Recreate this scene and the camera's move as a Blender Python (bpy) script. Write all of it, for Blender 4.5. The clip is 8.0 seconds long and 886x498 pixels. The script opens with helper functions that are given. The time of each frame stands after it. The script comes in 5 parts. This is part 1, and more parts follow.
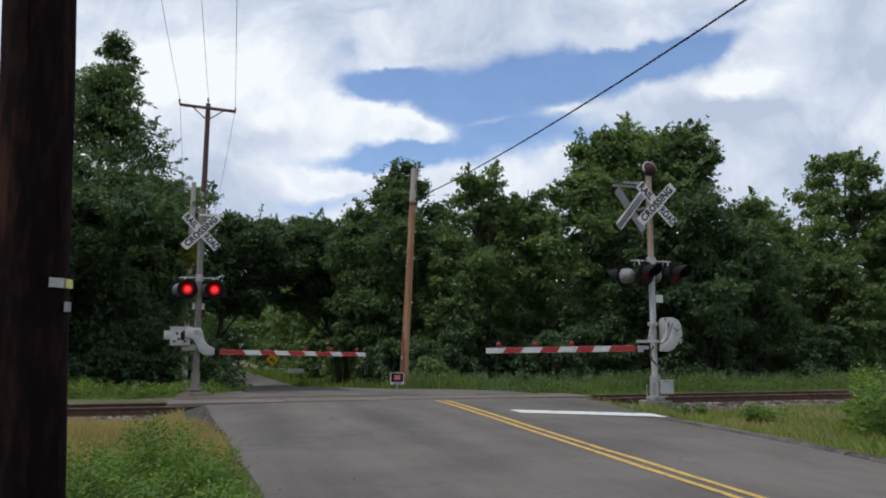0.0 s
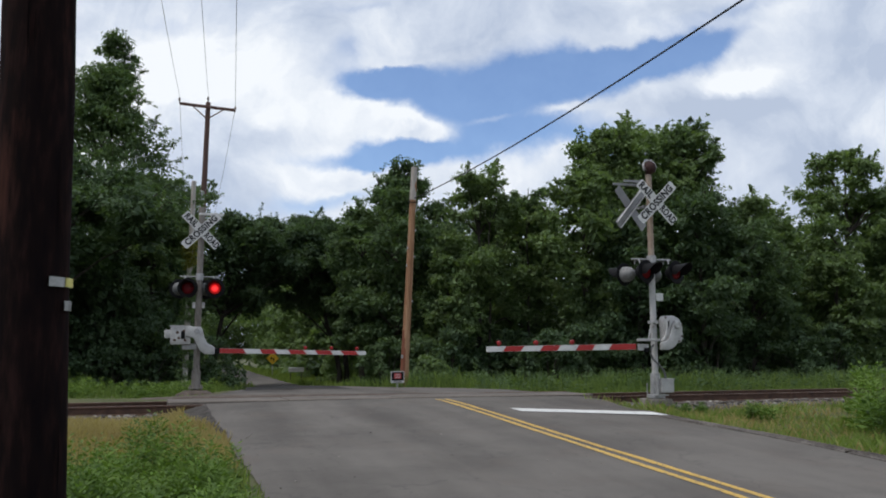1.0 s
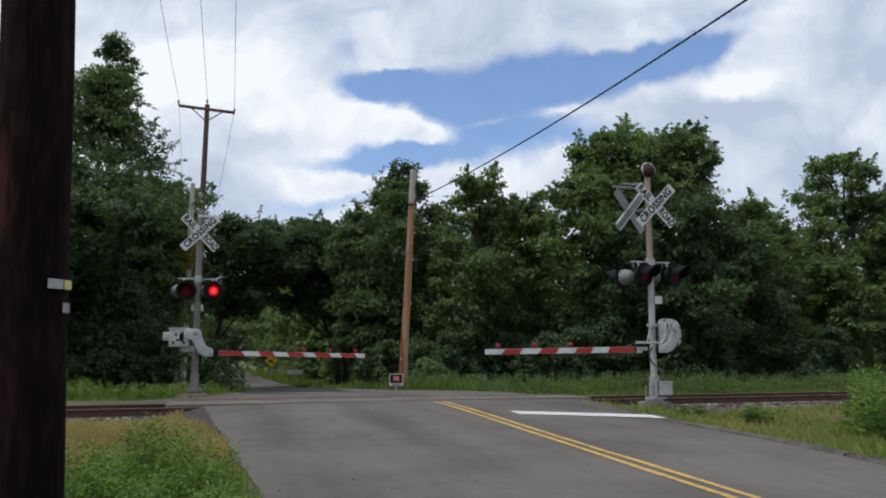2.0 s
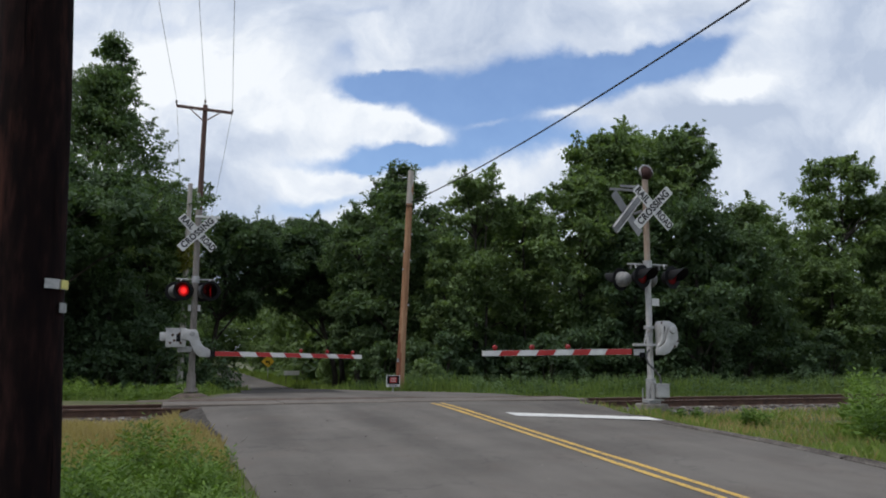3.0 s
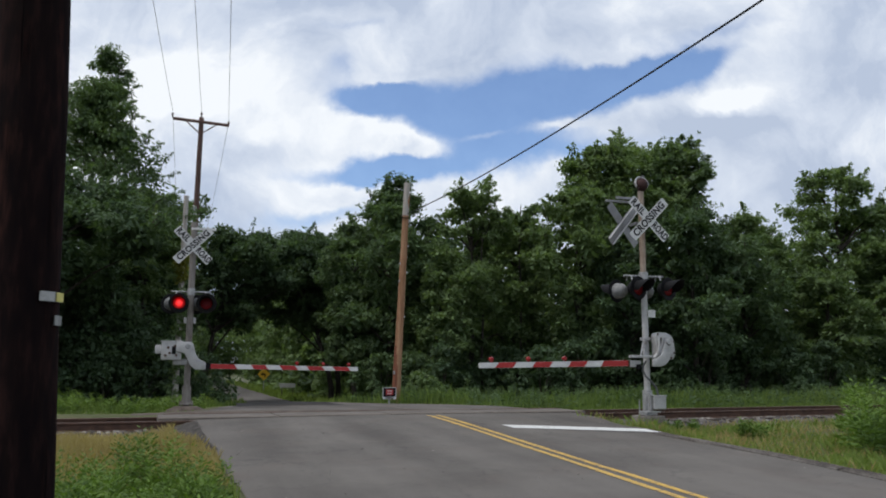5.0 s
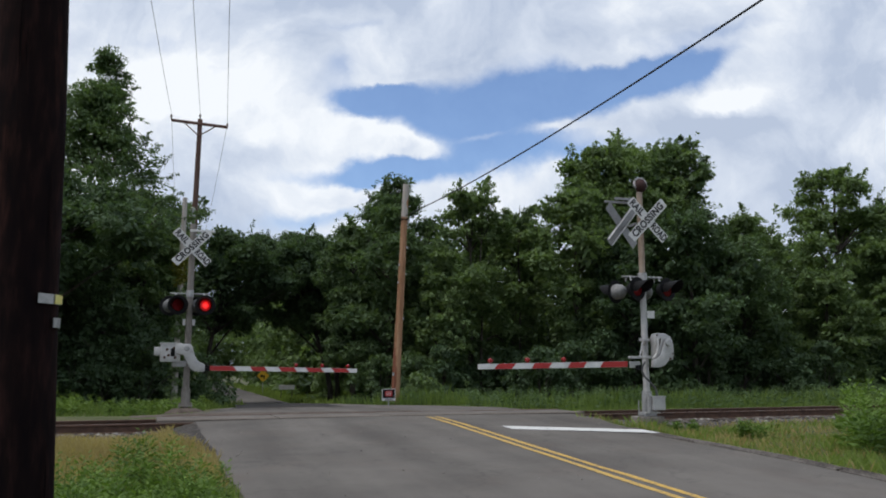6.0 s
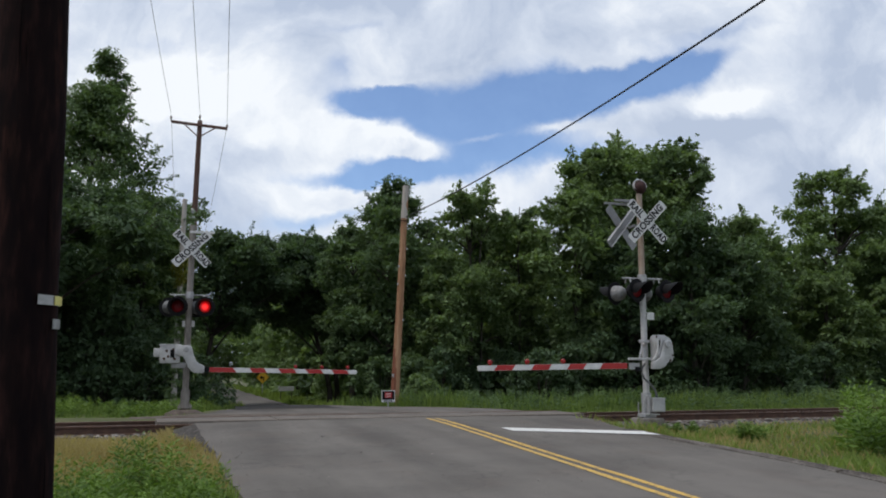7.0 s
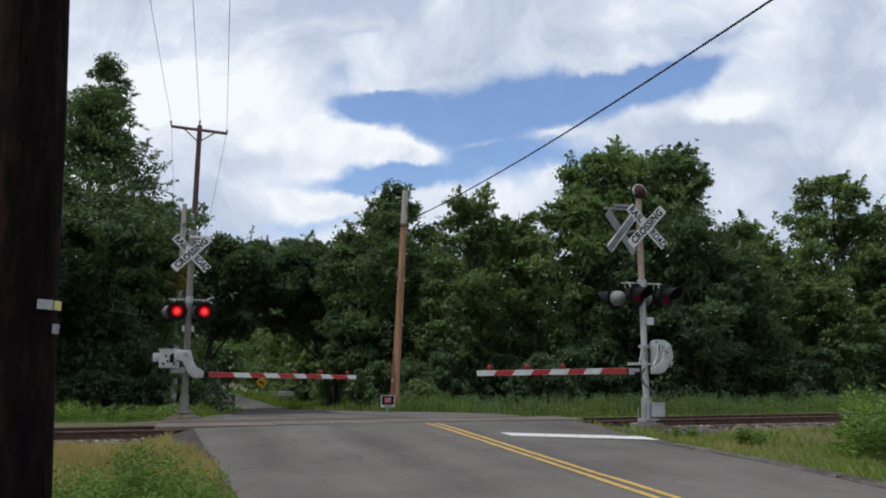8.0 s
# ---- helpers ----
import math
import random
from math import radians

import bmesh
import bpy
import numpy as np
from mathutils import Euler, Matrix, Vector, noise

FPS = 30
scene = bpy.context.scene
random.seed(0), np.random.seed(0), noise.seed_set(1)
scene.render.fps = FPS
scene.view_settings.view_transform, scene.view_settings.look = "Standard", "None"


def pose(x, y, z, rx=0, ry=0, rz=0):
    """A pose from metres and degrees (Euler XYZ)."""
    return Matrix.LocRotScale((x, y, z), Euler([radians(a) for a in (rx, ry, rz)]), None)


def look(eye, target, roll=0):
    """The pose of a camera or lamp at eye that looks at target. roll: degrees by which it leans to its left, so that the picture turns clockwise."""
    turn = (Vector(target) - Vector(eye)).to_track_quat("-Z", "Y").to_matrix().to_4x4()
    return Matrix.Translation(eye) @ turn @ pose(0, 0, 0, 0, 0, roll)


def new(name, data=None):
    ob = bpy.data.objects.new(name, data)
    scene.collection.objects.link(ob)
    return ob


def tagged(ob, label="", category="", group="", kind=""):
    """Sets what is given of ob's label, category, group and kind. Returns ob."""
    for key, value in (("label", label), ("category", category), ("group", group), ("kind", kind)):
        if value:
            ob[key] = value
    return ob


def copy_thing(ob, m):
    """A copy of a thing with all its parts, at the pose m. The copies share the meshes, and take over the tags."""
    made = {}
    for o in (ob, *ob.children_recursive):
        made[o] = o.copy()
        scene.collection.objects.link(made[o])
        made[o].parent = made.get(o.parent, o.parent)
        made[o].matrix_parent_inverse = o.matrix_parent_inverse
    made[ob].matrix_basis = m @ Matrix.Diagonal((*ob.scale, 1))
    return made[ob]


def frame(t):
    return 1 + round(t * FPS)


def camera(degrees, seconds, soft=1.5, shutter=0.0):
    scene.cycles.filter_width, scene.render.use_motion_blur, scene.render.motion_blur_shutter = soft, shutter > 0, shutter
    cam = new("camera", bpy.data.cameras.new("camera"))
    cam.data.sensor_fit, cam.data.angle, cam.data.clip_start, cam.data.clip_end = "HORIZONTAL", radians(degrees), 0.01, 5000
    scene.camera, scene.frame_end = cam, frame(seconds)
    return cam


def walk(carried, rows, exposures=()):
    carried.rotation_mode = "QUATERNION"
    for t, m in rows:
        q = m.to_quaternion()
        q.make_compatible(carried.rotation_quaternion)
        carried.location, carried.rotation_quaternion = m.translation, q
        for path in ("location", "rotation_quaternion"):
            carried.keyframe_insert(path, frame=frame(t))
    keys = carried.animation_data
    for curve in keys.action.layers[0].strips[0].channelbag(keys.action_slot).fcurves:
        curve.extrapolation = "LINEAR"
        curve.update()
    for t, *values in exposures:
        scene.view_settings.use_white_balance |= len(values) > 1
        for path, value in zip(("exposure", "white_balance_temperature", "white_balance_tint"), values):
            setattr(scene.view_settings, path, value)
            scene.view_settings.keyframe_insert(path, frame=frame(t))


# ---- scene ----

# ------------------------------------------------------------------ camera
EYE = (0.0, 0.0, 0.97)
cam = camera(56.8, 8.0, soft=1.9)


def aim(yaw, pitch, roll):
    return pose(*EYE, 90 + pitch, 0, -yaw) @ pose(0, 0, 0, 0, 0, roll)


PATH = [
    (0, 17.000, 7.426, 0.000), (0.5, 17.020, 7.393, -0.048), (1, 16.988, 7.326, -0.071), (1.5, 17.009, 7.428, -0.074),
    (3, 17.241, 7.603, 0.215), (3.5, 17.362, 7.727, 0.233), (4, 17.468, 7.981, 0.195), (4.5, 17.484, 8.261, 0.139),
    (6, 17.586, 8.525, -0.058), (6.5, 17.587, 8.537, -0.133), (7, 17.608, 8.630, -0.034), (7.5, 17.602, 8.857, -0.019),
    (8, 17.633, 8.971, -0.008)]
walk(cam, [(t, aim(a, b, c)) for t, a, b, c in PATH])
scene.view_settings.exposure = 0.0

# ------------------------------------------------------------------ node helpers


def tree_of(owner):
    owner.use_nodes = True
    owner.node_tree.nodes.clear()
    return owner.node_tree


def node(nt, kind, inputs=(), **attrs):
    n = nt.nodes.new(kind)
    if "operation" in attrs:
        n.operation = attrs["operation"]
    if "use_clamp" in attrs:
        n.use_clamp = attrs["use_clamp"]
    if "data_type" in attrs:
        n.data_type, n.blend_type = attrs["data_type"], attrs["blend_type"]
    if "interpolation_type" in attrs:
        n.interpolation_type = attrs["interpolation_type"]
    for k, v in dict(inputs).items():
        if isinstance(v, bpy.types.NodeSocket):
            nt.links.new(v, n.inputs[k])
        else:
            n.inputs[k].default_value = v
    return n


def math_(nt, op, a, b=0.0, c=0.0, clamp=False):
    return node(nt, "ShaderNodeMath", {0: a, 1: b, 2: c}, operation=op, use_clamp=clamp).outputs[0]


def mix_col(nt, f, a, b, blend="MIX"):
    n = node(nt, "ShaderNodeMix", data_type="RGBA", blend_type=blend)
    for k, v in ((0, f), (6, a), (7, b)):
        if isinstance(v, bpy.types.NodeSocket):
            nt.links.new(v, n.inputs[k])
        else:
            n.inputs[k].default_value = v if k == 0 else (*v[:3], 1)
    return n.outputs[2]


def ramp(nt, f, stops):
    n = node(nt, "ShaderNodeValToRGB", {0: f})
    e = n.color_ramp.elements
    while len(e) < len(stops):
        e.new(0.5)
    for el, (p, c) in zip(e, stops):
        el.position, el.color = p, (*c, 1) if len(c) == 3 else c
    return n.outputs[0]


def noise_(nt, vec, scale, detail=4.0, rough=0.55, distort=0.0):
    return node(nt, "ShaderNodeTexNoise", {"Vector": vec, "Scale": scale, "Detail": detail, "Roughness": rough, "Distortion": distort}).outputs[0]


# ------------------------------------------------------------------ sky, clouds, sun
SUN_EL, SUN_AZ = radians(62), radians(262)
world = bpy.data.worlds.new("sky")
scene.world = world
nt = tree_of(world)
gen = node(nt, "ShaderNodeTexCoord").outputs["Generated"]
ya = radians(17)
fwd = node(nt, "ShaderNodeVectorMath", {0: gen, 1: (math.sin(ya), math.cos(ya), 0)}, operation="DOT_PRODUCT").outputs["Value"]
rgt = node(nt, "ShaderNodeVectorMath", {0: gen, 1: (math.cos(ya), -math.sin(ya), 0)}, operation="DOT_PRODUCT").outputs["Value"]
upz = node(nt, "ShaderNodeSeparateXYZ", {0: gen}).outputs[2]
fw = math_(nt, "MAXIMUM", math_(nt, "ABSOLUTE", fwd), 0.2)
su, sv = math_(nt, "DIVIDE", rgt, fw), math_(nt, "DIVIDE", upz, fw)
flat = node(nt, "ShaderNodeCombineXYZ", {0: su, 1: sv, 2: fwd}).outputs[0]
# ragged edges: the clouds' plan is warped by two sizes of noise
warp1 = node(nt, "ShaderNodeTexNoise", {"Vector": flat, "Scale": 5.0, "Detail": 6.0, "Roughness": 0.6}).outputs["Color"]
wsub = node(nt, "ShaderNodeVectorMath", {0: warp1, 1: (0.5, 0.5, 0.5)}, operation="SUBTRACT").outputs[0]
wmul = node(nt, "ShaderNodeVectorMath", {0: wsub, 3: 0.10}, operation="SCALE").outputs[0]
bent = node(nt, "ShaderNodeVectorMath", {0: flat, 1: wmul}, operation="ADD").outputs[0]
bx = node(nt, "ShaderNodeSeparateXYZ", {0: bent})


def puff(cu, cv, ru, rv, turn, weight):
    """A soft oval of clear sky (positive) or of cloud (negative)."""
    c, s = math.cos(radians(turn)), math.sin(radians(turn))
    du, dv = math_(nt, "SUBTRACT", bx.outputs[0], cu), math_(nt, "SUBTRACT", bx.outputs[1], cv)
    a = math_(nt, "MULTIPLY_ADD", du, c / ru, math_(nt, "MULTIPLY", dv, s / ru))
    b = math_(nt, "MULTIPLY_ADD", du, -s / rv, math_(nt, "MULTIPLY", dv, c / rv))
    d2 = math_(nt, "ADD", math_(nt, "MULTIPLY", a, a), math_(nt, "MULTIPLY", b, b))
    return math_(nt, "MULTIPLY", math_(nt, "EXPONENT", math_(nt, "MULTIPLY", d2, -1.0)), weight)


clear = noise_(nt, flat, 3.0, 5.0, 0.6)
clear = math_(nt, "MULTIPLY_ADD", clear, 0.9, -0.72)
clear = math_(nt, "MULTIPLY_ADD", noise_(nt, bent, 13.0, 6.0, 0.65), 0.45, clear)
for row in ((0.150, 0.354, 0.114, 0.038, 12, 1.25), (0.257, 0.372, 0.095, 0.029, 14, 1.1), (0.044, 0.323, 0.083, 0.035, 10, 1.1), (-0.073, 0.337, 0.064, 0.024, 4, 1.6),
            (0.094, 0.274, 0.091, 0.027, 8, 0.95), (-0.059, 0.253, 0.091, 0.017, 4, 1.5), (-0.149, 0.195, 0.076, 0.015, 12, 0.6), (0.333, 0.401, 0.072, 0.018, 14, 0.8),
            (0.401, 0.446, 0.099, 0.012, 8, 0.5), (0.191, 0.265, 0.042, 0.026, 0, 0.7), (-0.116, 0.384, 0.018, 0.018, 0, 0.4), (-0.097, 0.440, 0.046, 0.009, 0, 0.35),
            (0.304, 0.295, 0.046, 0.011, 0, 0.25), (-0.349, 0.420, 0.046, 0.014, 0, 0.25), (-0.052, 0.287, 0.061, 0.011, -12, -1.8), (-0.148, 0.302, 0.032, 0.029, 0, -1.1),
            (-0.003, 0.385, 0.087, 0.013, 18, -1.1), (-0.067, 0.367, 0.030, 0.009, 12, -0.6), (0.095, 0.443, 0.121, 0.021, 8, -1.2), (0.208, 0.412, 0.047, 0.014, 0, -0.9),
            (0.377, 0.331, 0.080, 0.023, 4, -1.5), (0.276, 0.320, 0.047, 0.011, 14, -0.7), (0.523, 0.354, 0.114, 0.083, 0, -0.9), (0.170, 0.309, 0.046, 0.006, 12, -0.6),
            (0.076, 0.296, 0.030, 0.005, 15, -0.35), (0.168, 0.256, 0.030, 0.014, 20, -0.9), (-0.136, 0.226, 0.068, 0.014, 0, -0.9)):
    clear = math_(nt, "ADD", clear, puff(*row))
clear = node(nt, "ShaderNodeMapRange", {0: clear, 1: -0.05, 2: 0.85, 3: 0.0, 4: 1.0}, interpolation_type="SMOOTHSTEP").outputs[0]
shade1 = noise_(nt, bent, 5.4, 7.0, 0.58, 0.4)
for row in ((0.371, 0.348, 0.055, 0.017, 4, 0.48), (0.359, 0.310, 0.091, 0.012, 0, -0.18), (0.513, 0.422, 0.121, 0.061, 5, -0.1), (-0.232, 0.372, 0.091, 0.053, 0, 0.16),
            (-0.376, 0.386, 0.091, 0.068, 0, 0.08), (0.332, 0.451, 0.114, 0.023, 8, -0.16), (-0.041, 0.297, 0.046, 0.011, -12, 0.15), (-0.172, 0.277, 0.091, 0.018, 0, -0.14),
            (-0.314, 0.275, 0.046, 0.030, 0, -0.08), (-0.155, 0.417, 0.046, 0.023, 0, -0.08)):
    shade1 = math_(nt, "ADD", shade1, puff(*row))
cloud = ramp(nt, shade1, [(0.36, (4.9, 5.7, 7.2)), (0.51, (6.7, 7.4, 8.6)), (0.66, (9.2, 9.6, 10.1))])
sky = nt.nodes.new("ShaderNodeTexSky")
sky.sky_type, sky.sun_disc, sky.sun_elevation, sky.sun_rotation = "NISHITA", False, SUN_EL, SUN_AZ
sky.air_density, sky.dust_density, sky.ozone_density = 1.0, 0.6, 1.5
thin = mix_col(nt, noise_(nt, bent, 7.0, 5.0, 0.65), (1.0, 1.12, 1.38), (1.6, 1.62, 1.72))
skyc = mix_col(nt, 1.0, sky.outputs[0], thin, "MULTIPLY")
allc = mix_col(nt, clear, cloud, skyc)
bg = node(nt, "ShaderNodeBackground", {0: allc, 1: 0.1})
node(nt, "ShaderNodeOutputWorld", {0: bg.outputs[0]})

sun = new("sun", bpy.data.lights.new("sun", "SUN"))
sun.data.energy, sun.data.angle, sun.data.color = 1.8, radians(10), (1.0, 0.96, 0.9)
sun.matrix_world = look((0, 0, 40), (-40 * math.cos(SUN_EL) * math.sin(SUN_AZ), -40 * math.cos(SUN_EL) * math.cos(SUN_AZ), 40 - 40 * math.sin(SUN_EL)))

# ------------------------------------------------------------------ materials


def surface(name, stops, rough=0.7, metal=0.0, scale=8.0, fine=60.0, bump=0.15, bump_dist=0.01, stretch=(1, 1, 1), spec=0.4, dirt=None, island=0.0):
    """A surface whose colour runs along stops by two sizes of noise, with a fine relief."""
    m = bpy.data.materials.new(name)
    nt = tree_of(m)
    co = node(nt, "ShaderNodeTexCoord").outputs["Object"]
    co = node(nt, "ShaderNodeMapping", {0: co, 3: stretch}).outputs[0]
    big, small = noise_(nt, co, scale, 5, 0.6), noise_(nt, co, fine, 4, 0.6)
    f = math_(nt, "MULTIPLY_ADD", small, 0.45, math_(nt, "MULTIPLY", big, 0.55))
    if island:
        rnd = node(nt, "ShaderNodeNewGeometry").outputs["Random Per Island"]
        f = math_(nt, "ADD", f, math_(nt, "MULTIPLY_ADD", rnd, island, -island / 2))
    lo, hi = 0.36, 0.64
    col = ramp(nt, f, [(lo + (hi - lo) * i / max(1, len(stops) - 1), c) for i, c in enumerate(stops)])
    if dirt:
        d = noise_(nt, co, dirt[1], 6, 0.65)
        d = node(nt, "ShaderNodeMapRange", {0: d, 1: dirt[2], 2: dirt[2] + 0.14}).outputs[0]
        col = mix_col(nt, math_(nt, "MULTIPLY", d, dirt[3]), col, dirt[0])
    b = node(nt, "ShaderNodeBump", {"Strength": bump, "Distance": bump_dist, "Height": f})
    r = math_(nt, "MULTIPLY_ADD", small, 0.25, rough - 0.12, clamp=True)
    bs = node(nt, "ShaderNodeBsdfPrincipled", {"Base Color": col, "Roughness": r, "Metallic": metal, "Specular IOR Level": spec, "Normal": b.outputs[0]})
    node(nt, "ShaderNodeOutputMaterial", {0: bs.outputs[0]})
    return m


def foliage(name, dark, light, through_=0.36, rough=0.6):
    m = bpy.data.materials.new(name)
    nt = tree_of(m)
    rnd = node(nt, "ShaderNodeNewGeometry").outputs["Random Per Island"]
    co = node(nt, "ShaderNodeTexCoord").outputs["Object"]
    f = math_(nt, "MULTIPLY_ADD", rnd, 0.55, math_(nt, "MULTIPLY_ADD", noise_(nt, co, 0.45, 3), 1.3, -0.42), clamp=True)
    col = mix_col(nt, f, dark, light)
    bs = node(nt, "ShaderNodeBsdfPrincipled", {"Base Color": col, "Roughness": rough, "Specular IOR Level": 0.28})
    warm = mix_col(nt, 1.0, col, (1.15, 1.25, 0.55), "MULTIPLY")
    tr = node(nt, "ShaderNodeBsdfTranslucent", {0: warm})
    mx = node(nt, "ShaderNodeMixShader", {0: through_, 1: bs.outputs[0], 2: tr.outputs[0]})
    node(nt, "ShaderNodeOutputMaterial", {0: mx.outputs[0]})
    return m


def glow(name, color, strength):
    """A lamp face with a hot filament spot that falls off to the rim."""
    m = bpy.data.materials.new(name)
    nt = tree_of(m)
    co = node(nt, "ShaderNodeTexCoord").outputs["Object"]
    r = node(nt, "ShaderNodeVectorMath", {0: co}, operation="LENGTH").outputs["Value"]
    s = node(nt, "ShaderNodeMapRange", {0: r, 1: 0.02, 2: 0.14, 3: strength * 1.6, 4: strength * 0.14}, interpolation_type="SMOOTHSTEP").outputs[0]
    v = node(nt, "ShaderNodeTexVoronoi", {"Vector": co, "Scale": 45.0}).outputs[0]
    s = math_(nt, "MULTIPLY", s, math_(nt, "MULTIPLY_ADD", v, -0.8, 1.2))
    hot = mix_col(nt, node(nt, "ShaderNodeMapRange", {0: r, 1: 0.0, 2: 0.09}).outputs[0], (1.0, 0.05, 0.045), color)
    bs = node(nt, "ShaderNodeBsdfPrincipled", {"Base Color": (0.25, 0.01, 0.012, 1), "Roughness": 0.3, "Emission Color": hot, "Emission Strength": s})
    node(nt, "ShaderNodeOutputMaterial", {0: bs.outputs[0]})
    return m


def worn_paint(name, color, under, amount):
    m = bpy.data.materials.new(name)
    nt = tree_of(m)
    co = node(nt, "ShaderNodeTexCoord").outputs["Object"]
    a, b = noise_(nt, co, 9.0, 6, 0.7), noise_(nt, co, 70.0, 3, 0.6)
    f = math_(nt, "MULTIPLY_ADD", b, 0.5, math_(nt, "MULTIPLY", a, 0.5))
    f = node(nt, "ShaderNodeMapRange", {0: f, 1: amount, 2: amount + 0.08}).outputs[0]
    col = mix_col(nt, f, under, color)
    bs = node(nt, "ShaderNodeBsdfPrincipled", {"Base Color": col, "Roughness": 0.75, "Specular IOR Level": 0.3})
    node(nt, "ShaderNodeOutputMaterial", {0: bs.outputs[0]})
    return m


def asphalt_mat(name, lo, hi):
    m = bpy.data.materials.new(name)
    nt = tree_of(m)
    co = node(nt, "ShaderNodeTexCoord").outputs["Object"]
    lane = node(nt, "ShaderNodeMapping", {0: co, 3: (1.0, 0.12, 1.0)}).outputs[0]
    wide = noise_(nt, lane, 0.9, 4, 0.55)
    blot = noise_(nt, co, 0.55, 5, 0.6)
    grit = noise_(nt, co, 90.0, 3, 0.7)
    f = math_(nt, "MULTIPLY_ADD", wide, 0.40, math_(nt, "MULTIPLY_ADD", blot, 0.35, math_(nt, "MULTIPLY", grit, 0.25)))
    col = ramp(nt, f, [(0.40, lo), (0.58, hi)])
    rust = node(nt, "ShaderNodeMapRange", {0: noise_(nt, co, 0.8, 6, 0.65), 1: 0.52, 2: 0.75, 3: 0.0, 4: 0.55}).outputs[0]
    col = mix_col(nt, rust, col, (0.135, 0.108, 0.092))
    crack = node(nt, "ShaderNodeTexVoronoi", {"Vector": node(nt, "ShaderNodeVectorMath", {0: co, 1: node(nt, "ShaderNodeTexNoise", {"Vector": co, "Scale": 2.0}).outputs["Color"]}, operation="ADD").outputs[0], "Scale": 0.55})
    crack.feature = "DISTANCE_TO_EDGE"
    line = node(nt, "ShaderNodeMapRange", {0: crack.outputs[0], 1: 0.0, 2: 0.012, 3: 0.35, 4: 0.0}).outputs[0]
    col = mix_col(nt, line, col, (0.045, 0.043, 0.042))
    spots = node(nt, "ShaderNodeTexVoronoi", {"Vector": co, "Scale": 3.2, "Randomness": 1.0}).outputs[0]
    spot = node(nt, "ShaderNodeMapRange", {0: spots, 1: 0.03, 2: 0.075, 3: 0.55, 4: 0.0}).outputs[0]
    col = mix_col(nt, spot, col, (0.03, 0.03, 0.03))
    b = node(nt, "ShaderNodeBump", {"Strength": 0.35, "Distance": 0.006, "Height": grit})
    bs = node(nt, "ShaderNodeBsdfPrincipled", {"Base Color": col, "Roughness": 0.88, "Specular IOR Level": 0.18, "Normal": b.outputs[0]})
    node(nt, "ShaderNodeOutputMaterial", {0: bs.outputs[0]})
    return m


ASPHALT = asphalt_mat("asphalt", (0.084, 0.076, 0.070), (0.148, 0.135, 0.123))
ROAD_DARK = asphalt_mat("dark_asphalt", (0.022, 0.022, 0.023), (0.040, 0.039, 0.039))
SOIL = surface("soil", [(0.045, 0.062, 0.020), (0.078, 0.086, 0.034), (0.125, 0.108, 0.058)], 0.95, scale=0.6, fine=14, bump=0.4, bump_dist=0.03)
GRAVEL = surface("gravel", [(0.035, 0.030, 0.027), (0.085, 0.074, 0.066), (0.16, 0.145, 0.13)], 0.9, scale=3, fine=24, bump=0.8, bump_dist=0.04)
GRITDARK = surface("dark_grit", [(0.020, 0.017, 0.015), (0.048, 0.041, 0.036), (0.095, 0.084, 0.075)], 0.95, scale=5, fine=45, bump=0.8, bump_dist=0.03)
STONE = surface("ballast_stone", [(0.07, 0.06, 0.055), (0.16, 0.14, 0.125), (0.30, 0.28, 0.25)], 0.88, scale=2, fine=20, bump=0.3, island=0.35)
RAIL_RUST = surface("rusted_rail", [(0.045, 0.028, 0.022), (0.09, 0.05, 0.035), (0.14, 0.08, 0.055)], 0.8, 0.2, scale=6, fine=50)
RAIL_TOP = surface("worn_rail_head", [(0.26, 0.22, 0.20), (0.42, 0.37, 0.34)], 0.42, 0.85, scale=3, fine=40, stretch=(0.1, 1, 1))
TIE = surface("creosoted_wood", [(0.022, 0.018, 0.015), (0.06, 0.048, 0.04), (0.10, 0.085, 0.07)], 0.9, scale=2, fine=20, stretch=(6, 0.6, 6), bump=0.4)
PANEL = surface("crossing_timber", [(0.085, 0.070, 0.060), (0.15, 0.130, 0.114), (0.22, 0.196, 0.174)], 0.9, scale=3, fine=30, stretch=(0.3, 3, 3), bump=0.4, spec=0.1)
DUSTY = surface("dusty_asphalt", [(0.075, 0.066, 0.058), (0.115, 0.102, 0.091), (0.16, 0.143, 0.128)], 0.9, scale=2.5, fine=40, bump=0.2)
DIRT = surface("brown_grit", [(0.045, 0.034, 0.028), (0.085, 0.066, 0.054), (0.14, 0.115, 0.096)], 0.95, scale=3, fine=30, bump=0.5, bump_dist=0.02)
GALV = surface("galvanised_steel", [(0.20, 0.20, 0.20), (0.33, 0.33, 0.33), (0.42, 0.42, 0.42)], 0.55, 0.35, scale=4, fine=40, dirt=((0.20, 0.13, 0.08), 3.0, 0.58, 0.6))
SILVER = surface("aluminium_paint", [(0.29, 0.285, 0.28), (0.40, 0.395, 0.39), (0.48, 0.475, 0.47)], 0.5, 0.15, scale=4, fine=35, dirt=((0.28, 0.25, 0.22), 5.0, 0.58, 0.5))
MASTBROWN = surface("rust_stained_mast", [(0.17, 0.12, 0.09), (0.28, 0.21, 0.16), (0.36, 0.30, 0.25)], 0.65, 0.2, scale=3, fine=30, stretch=(1, 1, 0.25))
MASTGREY = surface("weathered_grey_mast", [(0.12, 0.105, 0.092), (0.19, 0.170, 0.153), (0.26, 0.24, 0.22)], 0.7, 0.2, scale=3, fine=30, stretch=(1, 1, 0.25))
